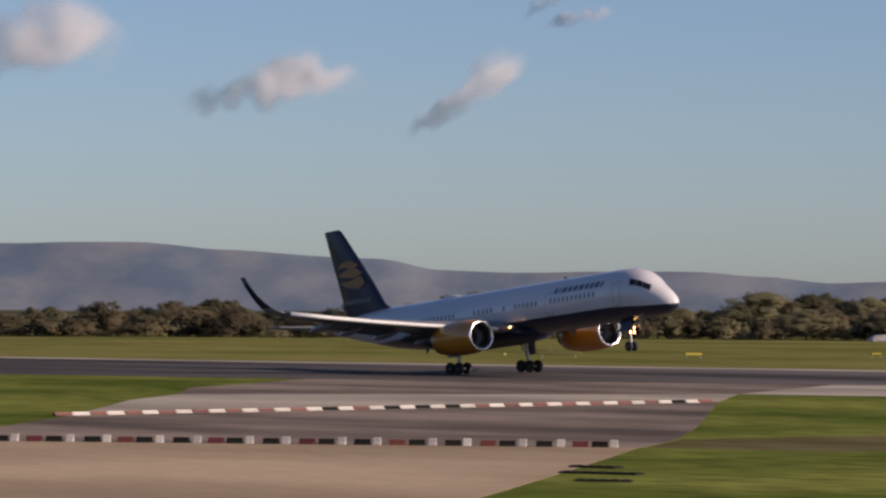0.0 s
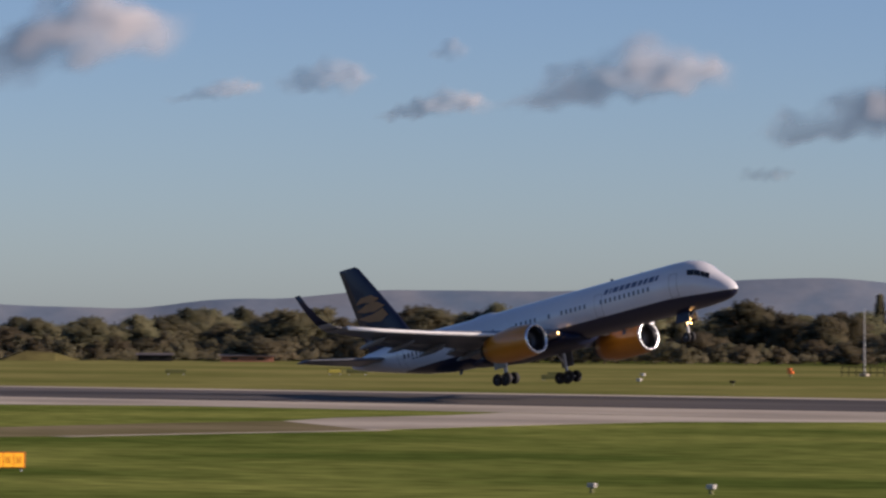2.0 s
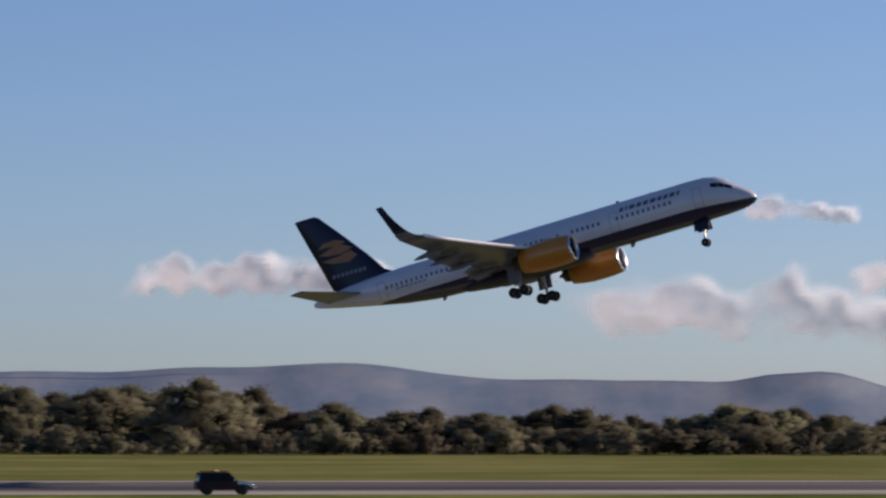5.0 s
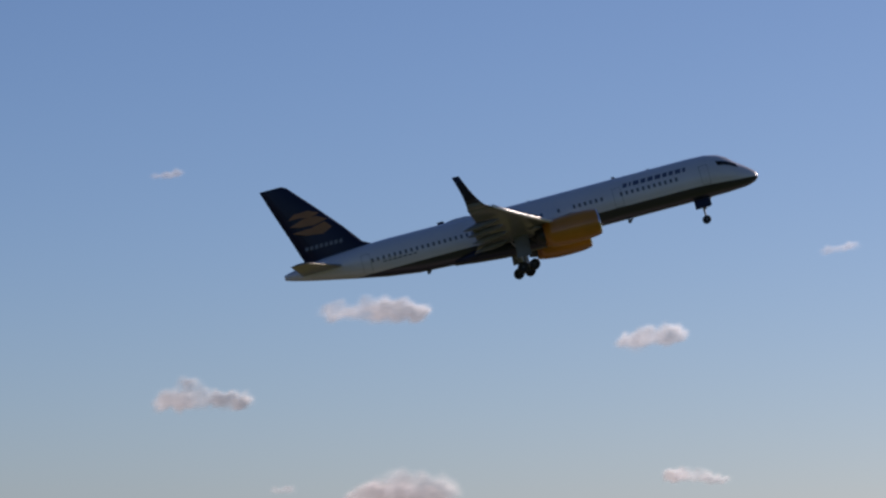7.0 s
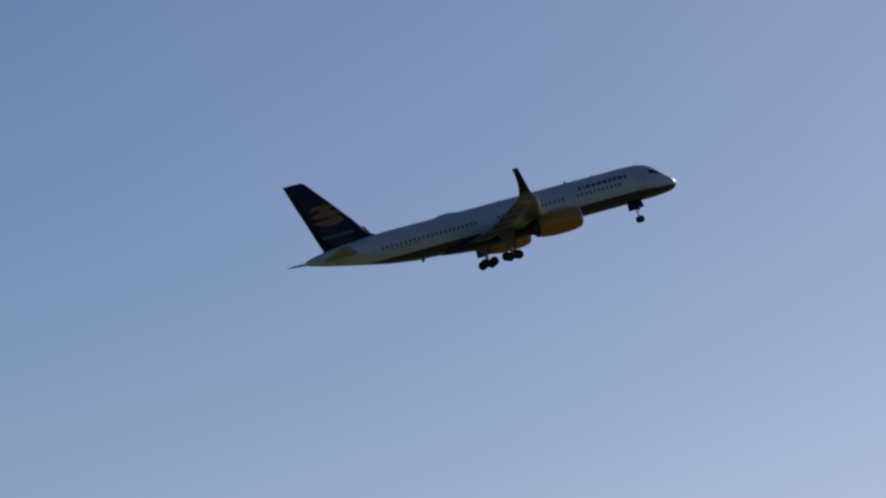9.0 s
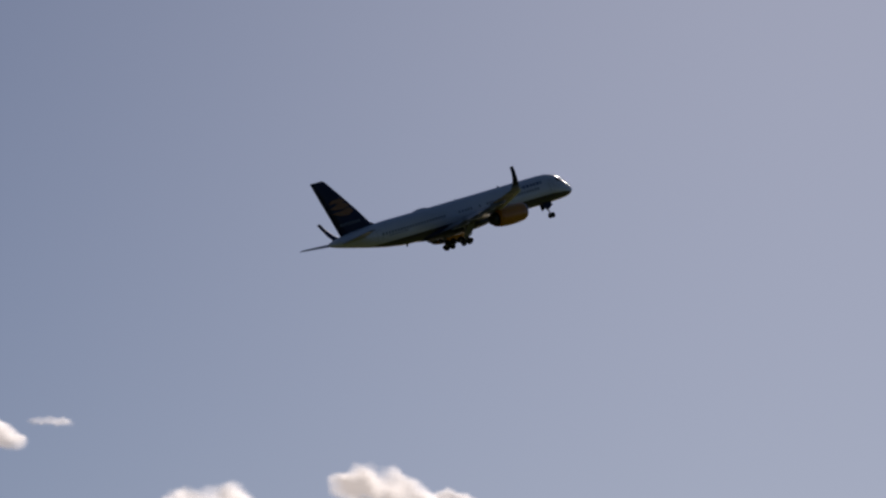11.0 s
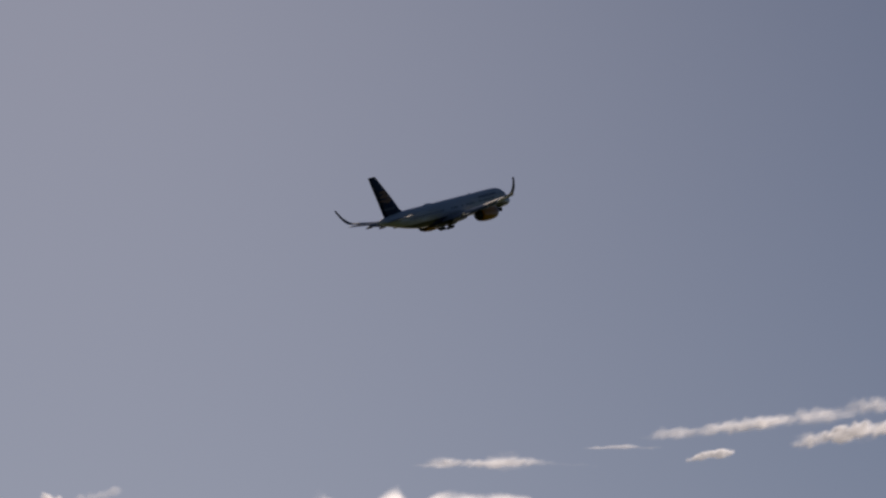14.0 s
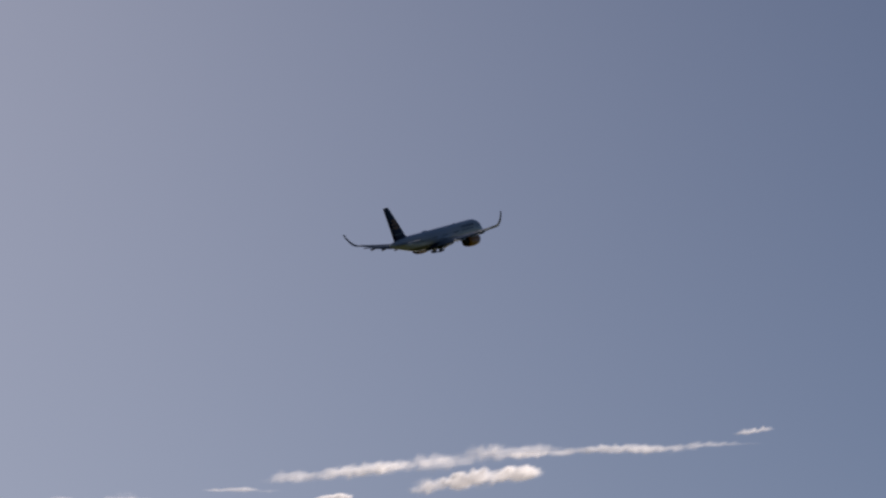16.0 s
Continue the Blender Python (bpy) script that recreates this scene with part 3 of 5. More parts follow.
    front, turn = (0.75, 0.42) if wisp else (0.30, 0.6)
    for j in range(ny):
        y = -H + 2 * H * j / (ny - 1)
        row = []
        for i in range(nx):
            x = -W + 2 * W * i / (nx - 1)
            f = noise.fractal((x * 0.022 + seed * 9, y * 0.03, seed), 1.0, 2.0, 5)
            px, py = x + 0.12 * h * f, y + 0.25 * h * noise.noise((x * 2.2 / h, y * 2.2 / h, seed + 4))
            field = sum(a * math.exp(-1.3 * (((px - lx) / rx) ** 2 + ((py - ly) / ry) ** 2)) for lx, ly, rx, ry, a in lumps)
            # each billow rounds towards the light on its own
            tot, ox, oy = 1e-4, 0.0, 0.0
            for lx, ly, rx, ry, amp in lumps:
                dx, dy = (px - lx) / rx, (py - ly) / ry
                wt = (amp * math.exp(-1.3 * (dx * dx + dy * dy))) ** 2 / ry
                tot, ox, oy = tot + wt, ox + wt * dx, oy + wt * dy
            ox, oy = max(-1.2, min(1.2, ox / tot)), max(-1.2, min(1.2, oy / tot))
            fx = noise.noise((x * 2.2 / h, y * 2.2 / h, seed + 8))
            fy = noise.noise((x * 2.2 / h, y * 2.2 / h, seed + 18))
            shade.append(tuple((way * -front + right * (turn * ox + 0.4 * x / w + 0.2 * fx) + up * (turn * oy + 0.6 * y / h + 0.15 + 0.2 * fy)).normalized()))
            k = 1.2 * (1 - math.exp(-0.85 * field)) - 0.12 + (0.16 if wisp else 0.22) * f
            bulge = 0.25 * h * (1 - math.exp(-field))
            rim = min(1, 5.0 * (1 - abs(x) / W), 5.0 * (1 - abs(y) / H))
            dens.append(max(-0.6, min(1.15, k)) * rim - (1 - rim) * 0.5)
            # painted sunlight: stronger on billow tops, right-hand sides and thin edges
            glow.append(bright * max(0.3, 1.05 - 0.65 * max(0, min(1, k)) + 0.55 * oy + 0.35 * ox + 0.2 * fy))
            row.append(bm.verts.new(c + way * (CLOUD_FAR - bulge) + right * x + up * (y + math.tan(radians(lean)) * x)))
        grid.append(row)
    for r0, r1 in zip(grid, grid[1:]):
        for i in range(nx - 1):
            bm.faces.new((r0[i], r0[i + 1], r1[i + 1], r1[i]))
    ob = part("cloud", bm, VAPOUR, smooth=True, fix=False)
    ob.data.normals_split_custom_set_from_vertices(shade)
    for name, values in (("vapour", dens), ("opacity", [thick] * len(dens)), ("painted_scatter", glow), ("fray", [0.45 if bright == 0 else 1.0] * len(dens))):
        at = ob.data.attributes.new(name, "FLOAT", "POINT")
        at.data.foreach_set("value", values)
    return tagged(ob, label, "cloud", "clouds in the sky")


CLOUDS = [
    # bearing, height, width, height of the bank in degrees, opacity, lean
    (-50.3, 3.6, 2.6, 1.4, 0.85, 4),
    (-46.95, 3.0, 2.5, 0.95, 0.85, 4),
    (-44.3, 2.85, 1.7, 0.8, 0.75, 26),
    (-43.0, 4.25, 0.95, 0.45, .6, 25),
    (-42.7, 3.95, 0.95, 0.42, .65, 8),
    (-37.91, 2.01, 0.84, 0.44, .4, 8),
    (-34.65, 4.15, 3.3, 1.75, .98, 6),
    (-32.56, 3.27, 1.40, 0.38, .5, 5),
    (-30.98, 3.50, 1.44, 0.70, .55, 0),
    (-29.45, 3.10, 1.72, 0.52, .7, 3),
    (-29.25, 3.91, 0.60, 0.48, .4, 0),
    (-26.77, 3.52, 3.27, 1.08, .85, 5),
    (-23.11, 3.12, 3.15, 1.21, .9, 8),
    (-24.71, 2.17, 0.84, 0.40, .5, 0),
    (-20.02, 2.68, 0.80, 0.48, .4, 10),
    (-18.99, 2.77, 0.96, 0.36, .45, 3),
    (-17.63, 2.43, 2.56, 0.76, .75, -3),
    (-14.12, 2.34, 1.76, 0.28, .4, -2),
    (-18.29, 1.79, 0.44, 0.28, .35, 0),
    (-13.53, 2.91, 0.72, 0.32, .35, 0),
    (-12.27, 3.95, 1.76, 0.56, .6, 2),
    (-0.56, 2.05, 3.51, 0.88, .9, 0),
    (6.30, 1.59, 4.63, 1.12, .75, -3),
    (7.50, 6.15, 0.80, 0.44, .4, 0),
    (10.49, 2.11, 5.11, 0.96, .9, 0),
    (10.45, 1.43, 1.84, 0.88, .8, 0),
    (12.75, 1.41, 2.64, 1.00, .85, 0),
    (2.91, 1.96, 1.76, 0.44, .6, 0),
    (11.44, 0.95, 1.76, 0.56, .65, 0),
    (8.82, 5.98, 1.28, 0.42, .6, 3),
    (7.49, 6.06, 0.72, 0.24, .4, 0),
    (13.91, 1.24, 4.75, 1.44, .95, -6),
    (17.43, 1.46, 1.44, 0.88, .9, -4),
    (12.28, 6.77, 3.83, 0.88, .8, -3),
    (19.71, 0.68, 3.15, 0.88, .9, 0),
    (18.69, 1.26, 1.36, 0.32, .8, 0),
    (22.02, 0.84, 1.04, 0.40, .9, 0),
    (22.87, 0.66, 0.84, 0.36, .8, 0),
    (22.39, 2.58, 1.32, 0.46, .85, 3),
    (24.87, 3.84, 1.52, 0.50, .85, 2),
    (22.00, 5.74, 0.48, 0.25, .6, 2),
    (25.37, 1.35, 1.32, 0.68, .8, 0),
    (23.62, 1.28, 0.36, 0.24, .6, 0),
    (24.87, 0.32, 2.00, 0.60, .8, 0),
    (28.81, 3.43, 0.92, 0.43, .75, 5),
    (31.53, 4.65, 0.56, 0.26, .5, 4),
    (25.22, 1.23, 1.24, 0.50, .85, 0),
    (29.44, 1.45, 0.84, 0.30, .9, -4),
    (33.81, 4.81, 0.64, 0.22, .4, 3),
    (34.37, 4.80, 0.50, 0.48, .85, 0),
    (34.23, 1.80, 2.48, 0.70, .9, -2),
    (38.20, 2.47, 1.04, 0.40, .85, 0),
    (39.64, 3.01, 1.16, 0.55, .95, -4),
    (42.58, 2.39, 1.56, 0.54, .9, 0),
    (38.46, 2.82, 0.32, 0.14, .4, 0),
    (56.91, 9.72, 1.20, 0.52, .9, -12),
    (57.87, 9.83, 0.69, 0.27, .6, -4),
    (60.41, 8.59, 1.96, 0.85, .95, -10),
    (62.73, 8.97, 1.44, 0.86, 1.0, -15),
    (63.93, 8.71, 1.28, 0.52, .85, -10),
    (71.61, 9.84, 0.52, 0.30, .8, -20),
    (72.18, 9.94, 0.76, 0.28, .25, 10),
    (77.05, 9.3, 3.9, 1.5, 1.0, -1),
    (74.79, 9.71, 1.04, 0.19, .8, 5),
    (77.91, 10.39, 1.92, 0.24, .85, 0),
    (79.71, 10.61, 0.84, 0.11, .6, 0),
    (80.94, 10.51, 0.68, 0.18, .7, 8),
    (81.41, 10.91, 2.28, 0.32, .9, 7),
    (83.10, 11.11, 2.00, 0.42, .95, 7),
    (85.25, 11.19, 3.04, 0.21, .8, 2),
    (83.05, 10.83, 1.44, 0.34, .8, 7),
    (86.05, 10.30, 1.00, 0.35, .8, -12),
    (87.39, 10.19, 0.96, 0.32, .8, -5),
    (87.09, 11.46, 0.60, 0.16, .6, 5),
    (6.94, 2.91, 1.36, 0.48, .75, 0),
    (0.87, 1.93, 0.68, 0.64, .7, 0),

]


def build_clouds():
    for i, (b, e, w, h, thick, lean) in enumerate(CLOUDS):
        wisp = thick < 0.7
        soft = wisp or b < -8
        if b < -8:
            thick *= 0.85 if wisp else 0.84
            w, h = w * 1.08, h * 1.12
        if b > 50 and w > 4 * h:
            w, h = w * 1.3, h * 1.15
        if -8 < b < 50:
            w, h = w * 1.1, h * 1.12
        make_cloud(b, e, w, h, i + 1, thick, lean, soft, 0.0 if b < -8 else 0.45 + 0.05 * max(0, b - 18) if b < 50 else 3.8,
                   "thin grey wisp of cloud" if wisp else "white cumulus cloud with a grey base" if e < 8 else "cream cloud with a painted sun glow and bright rim")


# ---- the aircraft: x forward, z up, the origin on the fuselage axis over the main wheels ----
HULL = [  # station, centre height, half width, half height
    (24.02, -1.00, 0.03, 0.03), (23.93, -0.99, 0.30, 0.30), (23.62, -0.93, 0.62, 0.60), (23.1, -0.82, 0.90, 0.89), (22.6, -0.70, 1.08, 1.10), (22.0, -0.53, 1.27, 1.33),
    (21.4, -0.29, 1.44, 1.61), (20.6, -0.12, 1.63, 1.83),
    (19.4, -0.02, 1.80, 1.95), (17.8, 0.0, 1.88, 2.0), (-6.5, 0.0, 1.88, 2.0), (-10.0, 0.10, 1.86, 1.92), (-13.0, 0.32, 1.74, 1.72),
    (-16.0, 0.60, 1.48, 1.40), (-18.5, 0.82, 1.16, 1.08), (-20.5, 0.94, 0.82, 0.76), (-22.0, 1.0, 0.45, 0.44), (-22.67, 1.02, 0.22, 0.24)]


def hull_at(x):
    for a, b in zip(HULL, HULL[1:]):
        if a[0] >= x >= b[0]:
            u = (a[0] - x) / (a[0] - b[0])
            cz, w, h = (p * (1 - u) + q * u for p, q in zip(a[1:], b[1:]))
            lift = min(1.0, max(0.0, (23.5 - x) / 4)) * min(1.0, max(0.0, (x + 20) / 8))
            return cz + 0.13 * lift, w, h + 0.08 * lift
    return HULL[-1][1:]


def skin_point(x, z, side, off=0.0):
    """A point on the hull's skin at a station and height."""
    cz, w, h = hull_at(x)
    s = max(-1.0, min(1.0, (z - cz) / h))
    return Vector((x, side * (w * math.sqrt(1 - s * s) + off), z))


def hull_material():
    """White upper hull over a navy belly, with a soft-edged paint line."""
    m = WHITE_PAINT.copy()
    m.name = "hull_paint"
    n, l = m.node_tree.nodes, m.node_tree.links
    b = n["Principled BSDF"]
    old = b.inputs["Base Color"].links[0].from_socket
    coord = n.new("ShaderNodeTexCoord")
    sep = n.new("ShaderNodeSeparateXYZ")
    l.new(coord.outputs["Object"], sep.inputs[0])
    nose = n.new("ShaderNodeMapRange")
    nose.interpolation_type = "SMOOTHSTEP"
    nose.inputs["From Min"].default_value, nose.inputs["From Max"].default_value = 17.0, 24.0
    nose.inputs["To Min"].default_value, nose.inputs["To Max"].default_value = -0.78, -1.08
    l.new(sep.outputs["X"], nose.inputs["Value"])
    above = n.new("ShaderNodeMath")
    above.operation = "GREATER_THAN"
    l.new(sep.outputs["Z"], above.inputs[0])
    l.new(nose.outputs[0], above.inputs[1])
    mix = n.new("ShaderNodeMix")
    mix.data_type = "RGBA"
    mix.inputs[6].default_value = (0.012, 0.016, 0.040, 1)
    l.new(above.outputs[0], mix.inputs[0])
    l.new(old, mix.inputs[7])
    l.new(mix.outputs[2], b.inputs["Base Color"])
    return m


def wing_section(le, te, y, z, thick, cant=0.0, n=9):
    """A closed aerofoil loop; cant turns its thickness outward for a winglet."""
    c = le - te
    pts = []
    for i in range(n):
        u = i / (n - 1)
        s = (1 - math.cos(math.pi * u)) / 2
        t = thick * c * (1.48 * math.sqrt(s) - 0.63 * s - 1.76 * s * s + 1.42 * s ** 3 - 0.51 * s ** 4) * 2.0
        pts.append((s, t, 0.25 * thick * c * math.sin(math.pi * s)))
    loop = [(le - s * c, t * 0.6 + k) for s, t, k in pts] + [(le - s * c, -t * 0.4 + k) for s, t, k in pts[-2:0:-1]]
    ca, sa = math.cos(cant), math.sin(cant)
    return [Vector((x, y - h * sa * (1 if y > 0 else -1), z + h * ca)) for x, h in loop]


def wing_line(y):
    """Leading edge, trailing edge and height of the wing at a span station."""
    le = 5.35 - (y - 1.9) * 0.52
    te = -3.3 if y < 6.6 else -3.3 - (y - 6.6) * 0.166
    z = -1.30 + (y - 1.9) * 0.100 + 0.0030 * (y - 1.9) ** 2
    return le, te, z


def lathe(bm, profile, sides=36, centre=(0, 0, 0)):
    """Turns a profile of (x, radius) round the x axis."""
    c = Vector(centre)
    rows = [[c + Vector((x, r * math.cos(2 * math.pi * k / sides), r * math.sin(2 * math.pi * k / sides))) for k in range(sides)] for x, r in profile]
    rings(bm, rows, (False, False))


def flat_patch(bm, outline, y, thick=0.02):
    """A thin emblem plate from an outline of (x, z), upright at a span station."""
    front = [bm.verts.new((x, y, z)) for x, z in outline]
    rear = [bm.verts.new((x, y + thick, z)) for x, z in outline]
    bm.faces.new(front)
    bm.faces.new(rear[::-1])
    for i in range(len(front)):
        j = (i + 1) % len(front)
        bm.faces.new((front[i], rear[i], rear[j], front[j]))


def skin_patch(bm, x0, x1, z0, z1, side, off=0.012, nx=2, nz=2, slant=0.0, drop=0.0):
    """A decal that follows the hull's curve."""
    g = [[bm.verts.new(skin_point(x0 + (x1 - x0) * i / nx + slant * j / nz, z0 + (z1 - z0) * j / nz + drop * i / nx, side, off)) for i in range(nx + 1)] for j in range(nz + 1)]
    for r0, r1 in zip(g, g[1:]):
        for i in range(nx):
            bm.faces.new((r0[i], r0[i + 1], r1[i + 1], r1[i]))


def build_aircraft():
    jet = thing("airliner", "white twin-engine airliner with navy belly and tail and gold engines", "aircraft")
    paint = hull_material()
    bm = bmesh.new()
    stations = []
    for a, b in zip(HULL, HULL[1:]):
        k = max(1, int(abs(a[0] - b[0]) / 0.9))
        stations += [a[0] + (b[0] - a[0]) * i / k for i in range(k)]
    stations.append(HULL[-1][0])
    loops = []
    for x in stations:
        cz, w, h = hull_at(x)
        if 18.8 < x < 22.9:
            lift = 0.03 * math.sin(math.pi * (x - 18.8) / 4.1)
        else:
            lift = 0
        loop = []
        for k in range(40):
            a = 2 * math.pi * k / 40
            z = h * math.sin(a)
            loop.append(Vector((x, w * math.cos(a), cz + z + (lift * max(0, math.sin(a)) ** 2))))
        loops.append(loop)
    rings(bm, loops)
    part("fuselage", bm, paint, jet, "white hull with a navy belly", smooth=True)

    bm = bmesh.new()
    fair = []
    for x, w, h, z in ((6.8, 1.2, 0.3, -1.75), (5.5, 1.9, 0.75, -1.65), (3.0, 2.15, 0.95, -1.6), (-1.5, 2.15, 0.95, -1.6), (-4.2, 1.8, 0.7, -1.6), (-6.5, 1.0, 0.3, -1.72)):
        fair.append([Vector((x, w * math.cos(2 * math.pi * k / 24), z + h * math.sin(2 * math.pi * k / 24))) for k in range(24)])
    rings(bm, fair)
    part("belly_fairing", bm, NAVY, jet, "navy wing-to-body fairing", smooth=True)

    bm = bmesh.new()
    dome = []
    for x, w, h in ((-3.0, 0.1, 0.03), (-3.5, 0.42, 0.28), (-4.4, 0.55, 0.46), (-5.6, 0.55, 0.46), (-6.6, 0.4, 0.28), (-7.4, 0.1, 0.04)):
        dome.append([Vector((x, w * math.cos(math.pi * k / 10), 1.93 + h * math.sin(math.pi * k / 10))) for k in range(11)])
    rings(bm, dome)
    part("antenna_dome", bm, WHITE_PAINT, jet, "white antenna fairing on the roof", smooth=True)
    for x, z, up in ((10.5, 1.98, 0.42), (14.0, 1.98, 0.3), (-9.0, -1.72, -0.42), (11.0, -1.98, -0.38), (2.0, 1.98, 0.28)):
        bm = bmesh.new()
        rings(bm, [[Vector((x + 0.3, 0.02, z)), Vector((x, 0.05, z)), Vector((x - 0.3, 0.0, z)), Vector((x, -0.05, z))],
                   [Vector((x - 0.05, 0.01, z + up)), Vector((x - 0.15, 0.02, z + up)), Vector((x - 0.3, 0, z + up)), Vector((x - 0.15, -0.02, z + up))]])
        part("blade_antenna", bm, WING_GREY, jet)

    # cabin windows, cockpit windows, doors and lettering bars on both sides
    win = bmesh.new()
    box(win, -0.13, -0.012, -0.19, 0.13, 0.02, 0.19, 0.03)
    wme = bpy.data.meshes.new("cabin_window")
    win.to_mesh(wme)
    win.free()
    wme.materials.append(CABIN_GLASS)
    for side in (-1, 1):
        xs = [16.6 - i * 0.55 for i in range(12)] + [8.6 - i * 0.55 for i in range(6)] + [4.3, 2.6, 2.05, 1.5, 0.9, 0.3] + [-2.6 - i * 0.55 for i in range(22)]
        for x in xs:
            if x > 14.9 + 1.6 or -14.8 > x:
                continue
            cz, w, h = hull_at(x)
            tilt = math.degrees(math.asin((0.42 - cz) / h))
            p = skin_point(x, 0.42, side)
            shared("cabin_window", wme, jet, pose(p.x, p.y, p.z, tilt * side, 0, 0))
        for x0, x1, z0, z1, drop in ((20.3, 20.93, 0.76, 1.22, -0.10), (20.97, 21.50, 0.66, 1.12, -0.20), (21.54, 22.20, 0.45, 0.90, -0.32)):
            bm = bmesh.new()
            skin_patch(bm, x0, x1, z0, z1, side, 0.03, 3, 3, -0.12, drop)
            part("cockpit_window", bm, GLASS_DARK, jet, "dark cockpit window")
        for x in (18.4, 9.75, -15.2):
            bm = bmesh.new()
            t = 0.035
            for a, b, c, d in ((x, x + t, -0.75, 1.1), (x + 0.84, x + 0.84 + t, -0.75, 1.1), (x, x + 0.84, -0.75, -0.75 + t), (x, x + 0.84, 1.1, 1.1 + t)):
                skin_patch(bm, a, b, c, d, side, 0.012, 1, 6)
            part("cabin_door", bm, WING_GREY, jet, "door outline in grey")
        bm = bmesh.new()
        x = 17.1
        for wide in (0.5, 0.75, 0.62, 0.62, 0.78, 0.72, 0.68, 0.78, 0.4, 0.62):
            skin_patch(bm, x - wide + 0.2, x, 0.96, 1.38, side, 0.014, 1, 3, 0.14)
            x -= wide
        part("title_bars", bm, TITLE_BLUE, jet, "blue lettering bars over the windows")
        bm = bmesh.new()
        for i in range(7):
            skin_patch(bm, -13.2 + i * 0.5, -12.85 + i * 0.5, -0.02, 0.08, side, 0.014, 1, 1)
        part("small_lettering_bars", bm, NAVY, jet, "small navy lettering bars")

    # wings
    for side in (-1, 1):
        bm = bmesh.new()
        loops = []
        for y in (0.6, 1.9, 3.2, 4.8, 6.6, 9.0, 11.5, 14.0, 16.5, 18.3):
            le, te, z = wing_line(max(1.9, y))
            loops.append(wing_section(le, te, side * y, z, 0.135 - 0.0022 * y))
        rings(bm, loops)
        part("wing", bm, WING_GREY, jet, "grey swept wing", smooth=True)
        bm = bmesh.new()
        loops = []
        le, te, z0 = wing_line(18.3)
        for u in (0.0, 0.12, 0.26, 0.42, 0.6, 0.8, 1.0):
            y = 18.3 + 2.21 * min(1, 1.5 * u - 0.5 * u ** 2 if u < 1 else 1)
            z = z0 + (4.27 - z0) * (u ** 1.35)
            l2 = le + (-5.35 - le) * (u ** 0.8)
            t2 = te + (-6.01 - te) * u * u
            loops.append(wing_section(l2, t2, side * y, z, 0.10 - 0.055 * min(1, u * 3), math.radians(72) * min(1, u * 1.9)))
        rings(bm, loops[:3])
        part("winglet_root", bm, WING_GREY, jet, "grey curved root of the winglet", smooth=True)
        bm = bmesh.new()
        rings(bm, loops[2:])
        part("winglet", bm, NAVY, jet, "navy upswept winglet", smooth=True)
        # slats, flaps and flap fairings
        bm = bmesh.new()
        loops = []
        for y in (3.2, 6.0, 8.6, 12, 15.5, 18.0):
            le, te, z = wing_line(y)
            c = le - te
            loops.append([Vector((le + 0.28 + dx * c * 0.09, side * y, z - 0.10 + dz * 0.16)) for dx, dz in ((0, -1), (0.35, -0.3), (0.3, 0.5), (-0.1, 1.1), (-1.2, 1.5), (-0.9, 0.6), (-0.5, -0.6))])
        rings(bm, loops)
        part("slat", bm, SLAT_GREY, jet, "pale lowered leading-edge slat", smooth=True)
        for y0, y1 in ((2.2, 6.1), (7.4, 13.6)):
            bm = bmesh.new()
            loops = []
            for y in (y0, (y0 + y1) / 2, y1):
                le, te, z = wing_line(y)
                c = 0.15 * (le - te)
                loops.append([Vector((te + 0.5, side * y, z + 0.02)), Vector((te - 0.35 * c, side * y, z - 0.02)), Vector((te - c, side * y, z - 0.34)), Vector((te + 0.3, side * y, z - 0.20))])
            rings(bm, loops)
            part("flap", bm, WING_GREY, jet, "lowered trailing-edge flap")
        for y in (4.6, 8.6, 11.6, 14.2):
            le, te, z = wing_line(y)
            bm = bmesh.new()
            prof = [(te + 2.2, 0.03, -0.25), (te + 1.4, 0.17, -0.36), (te + 0.3, 0.2, -0.45), (te - 0.7, 0.13, -0.55), (te - 1.3, 0.03, -0.62)]
            rings(bm, [[Vector((x, side * y + r * math.cos(2 * math.pi * k / 12), z + dz + 1.5 * r * math.sin(2 * math.pi * k / 12))) for k in range(12)] for x, r, dz in prof])
            part("flap_fairing", bm, WING_GREY, jet, smooth=True)
        # engine
        ey, ez = side * 6.6, -1.92
        eng = new("engine")
        eng.parent = jet
        eng.matrix_basis = Matrix.Translation((0.25, 0, 0))
        tagged(eng, "gold fan-jet engine with a polished lip")
        bm = bmesh.new()
        lathe(bm, [(6.95, 1.23), (6.6, 1.31), (5.9, 1.38), (4.8, 1.41), (3.6, 1.38), (2.5, 1.25), (1.7, 1.08), (1.72, 1.02), (2.6, 1.05)], 40, (0, ey, ez))
        part("cowl", bm, GOLD, eng, "gold engine cowl", smooth=True)
        bm = bmesh.new()
        lathe(bm, [(6.95, 1.235), (7.08, 1.20), (7.13, 1.13), (7.08, 1.05), (6.9, 1.01), (6.6, 1.0)], 40, (0, ey, ez))
        part("inlet_lip", bm, BARE_METAL, eng, "polished metal inlet lip", smooth=True)
        bm = bmesh.new()
        lathe(bm, [(6.62, 1.0), (6.2, 1.02), (5.75, 1.04), (5.7, 0.3), (5.9, 0.25), (6.2, 0.02)], 32, (0, ey, ez))
        part("fan", bm, DARK_METAL, eng, "dark fan inside the inlet", smooth=True)
        bm = bmesh.new()
        lathe(bm, [(3.0, 0.95), (1.6, 0.82), (0.9, 0.66), (0.88, 0.58), (1.0, 0.4), (0.4, 0.12), (0.3, 0.01)], 32, (0, ey, ez))
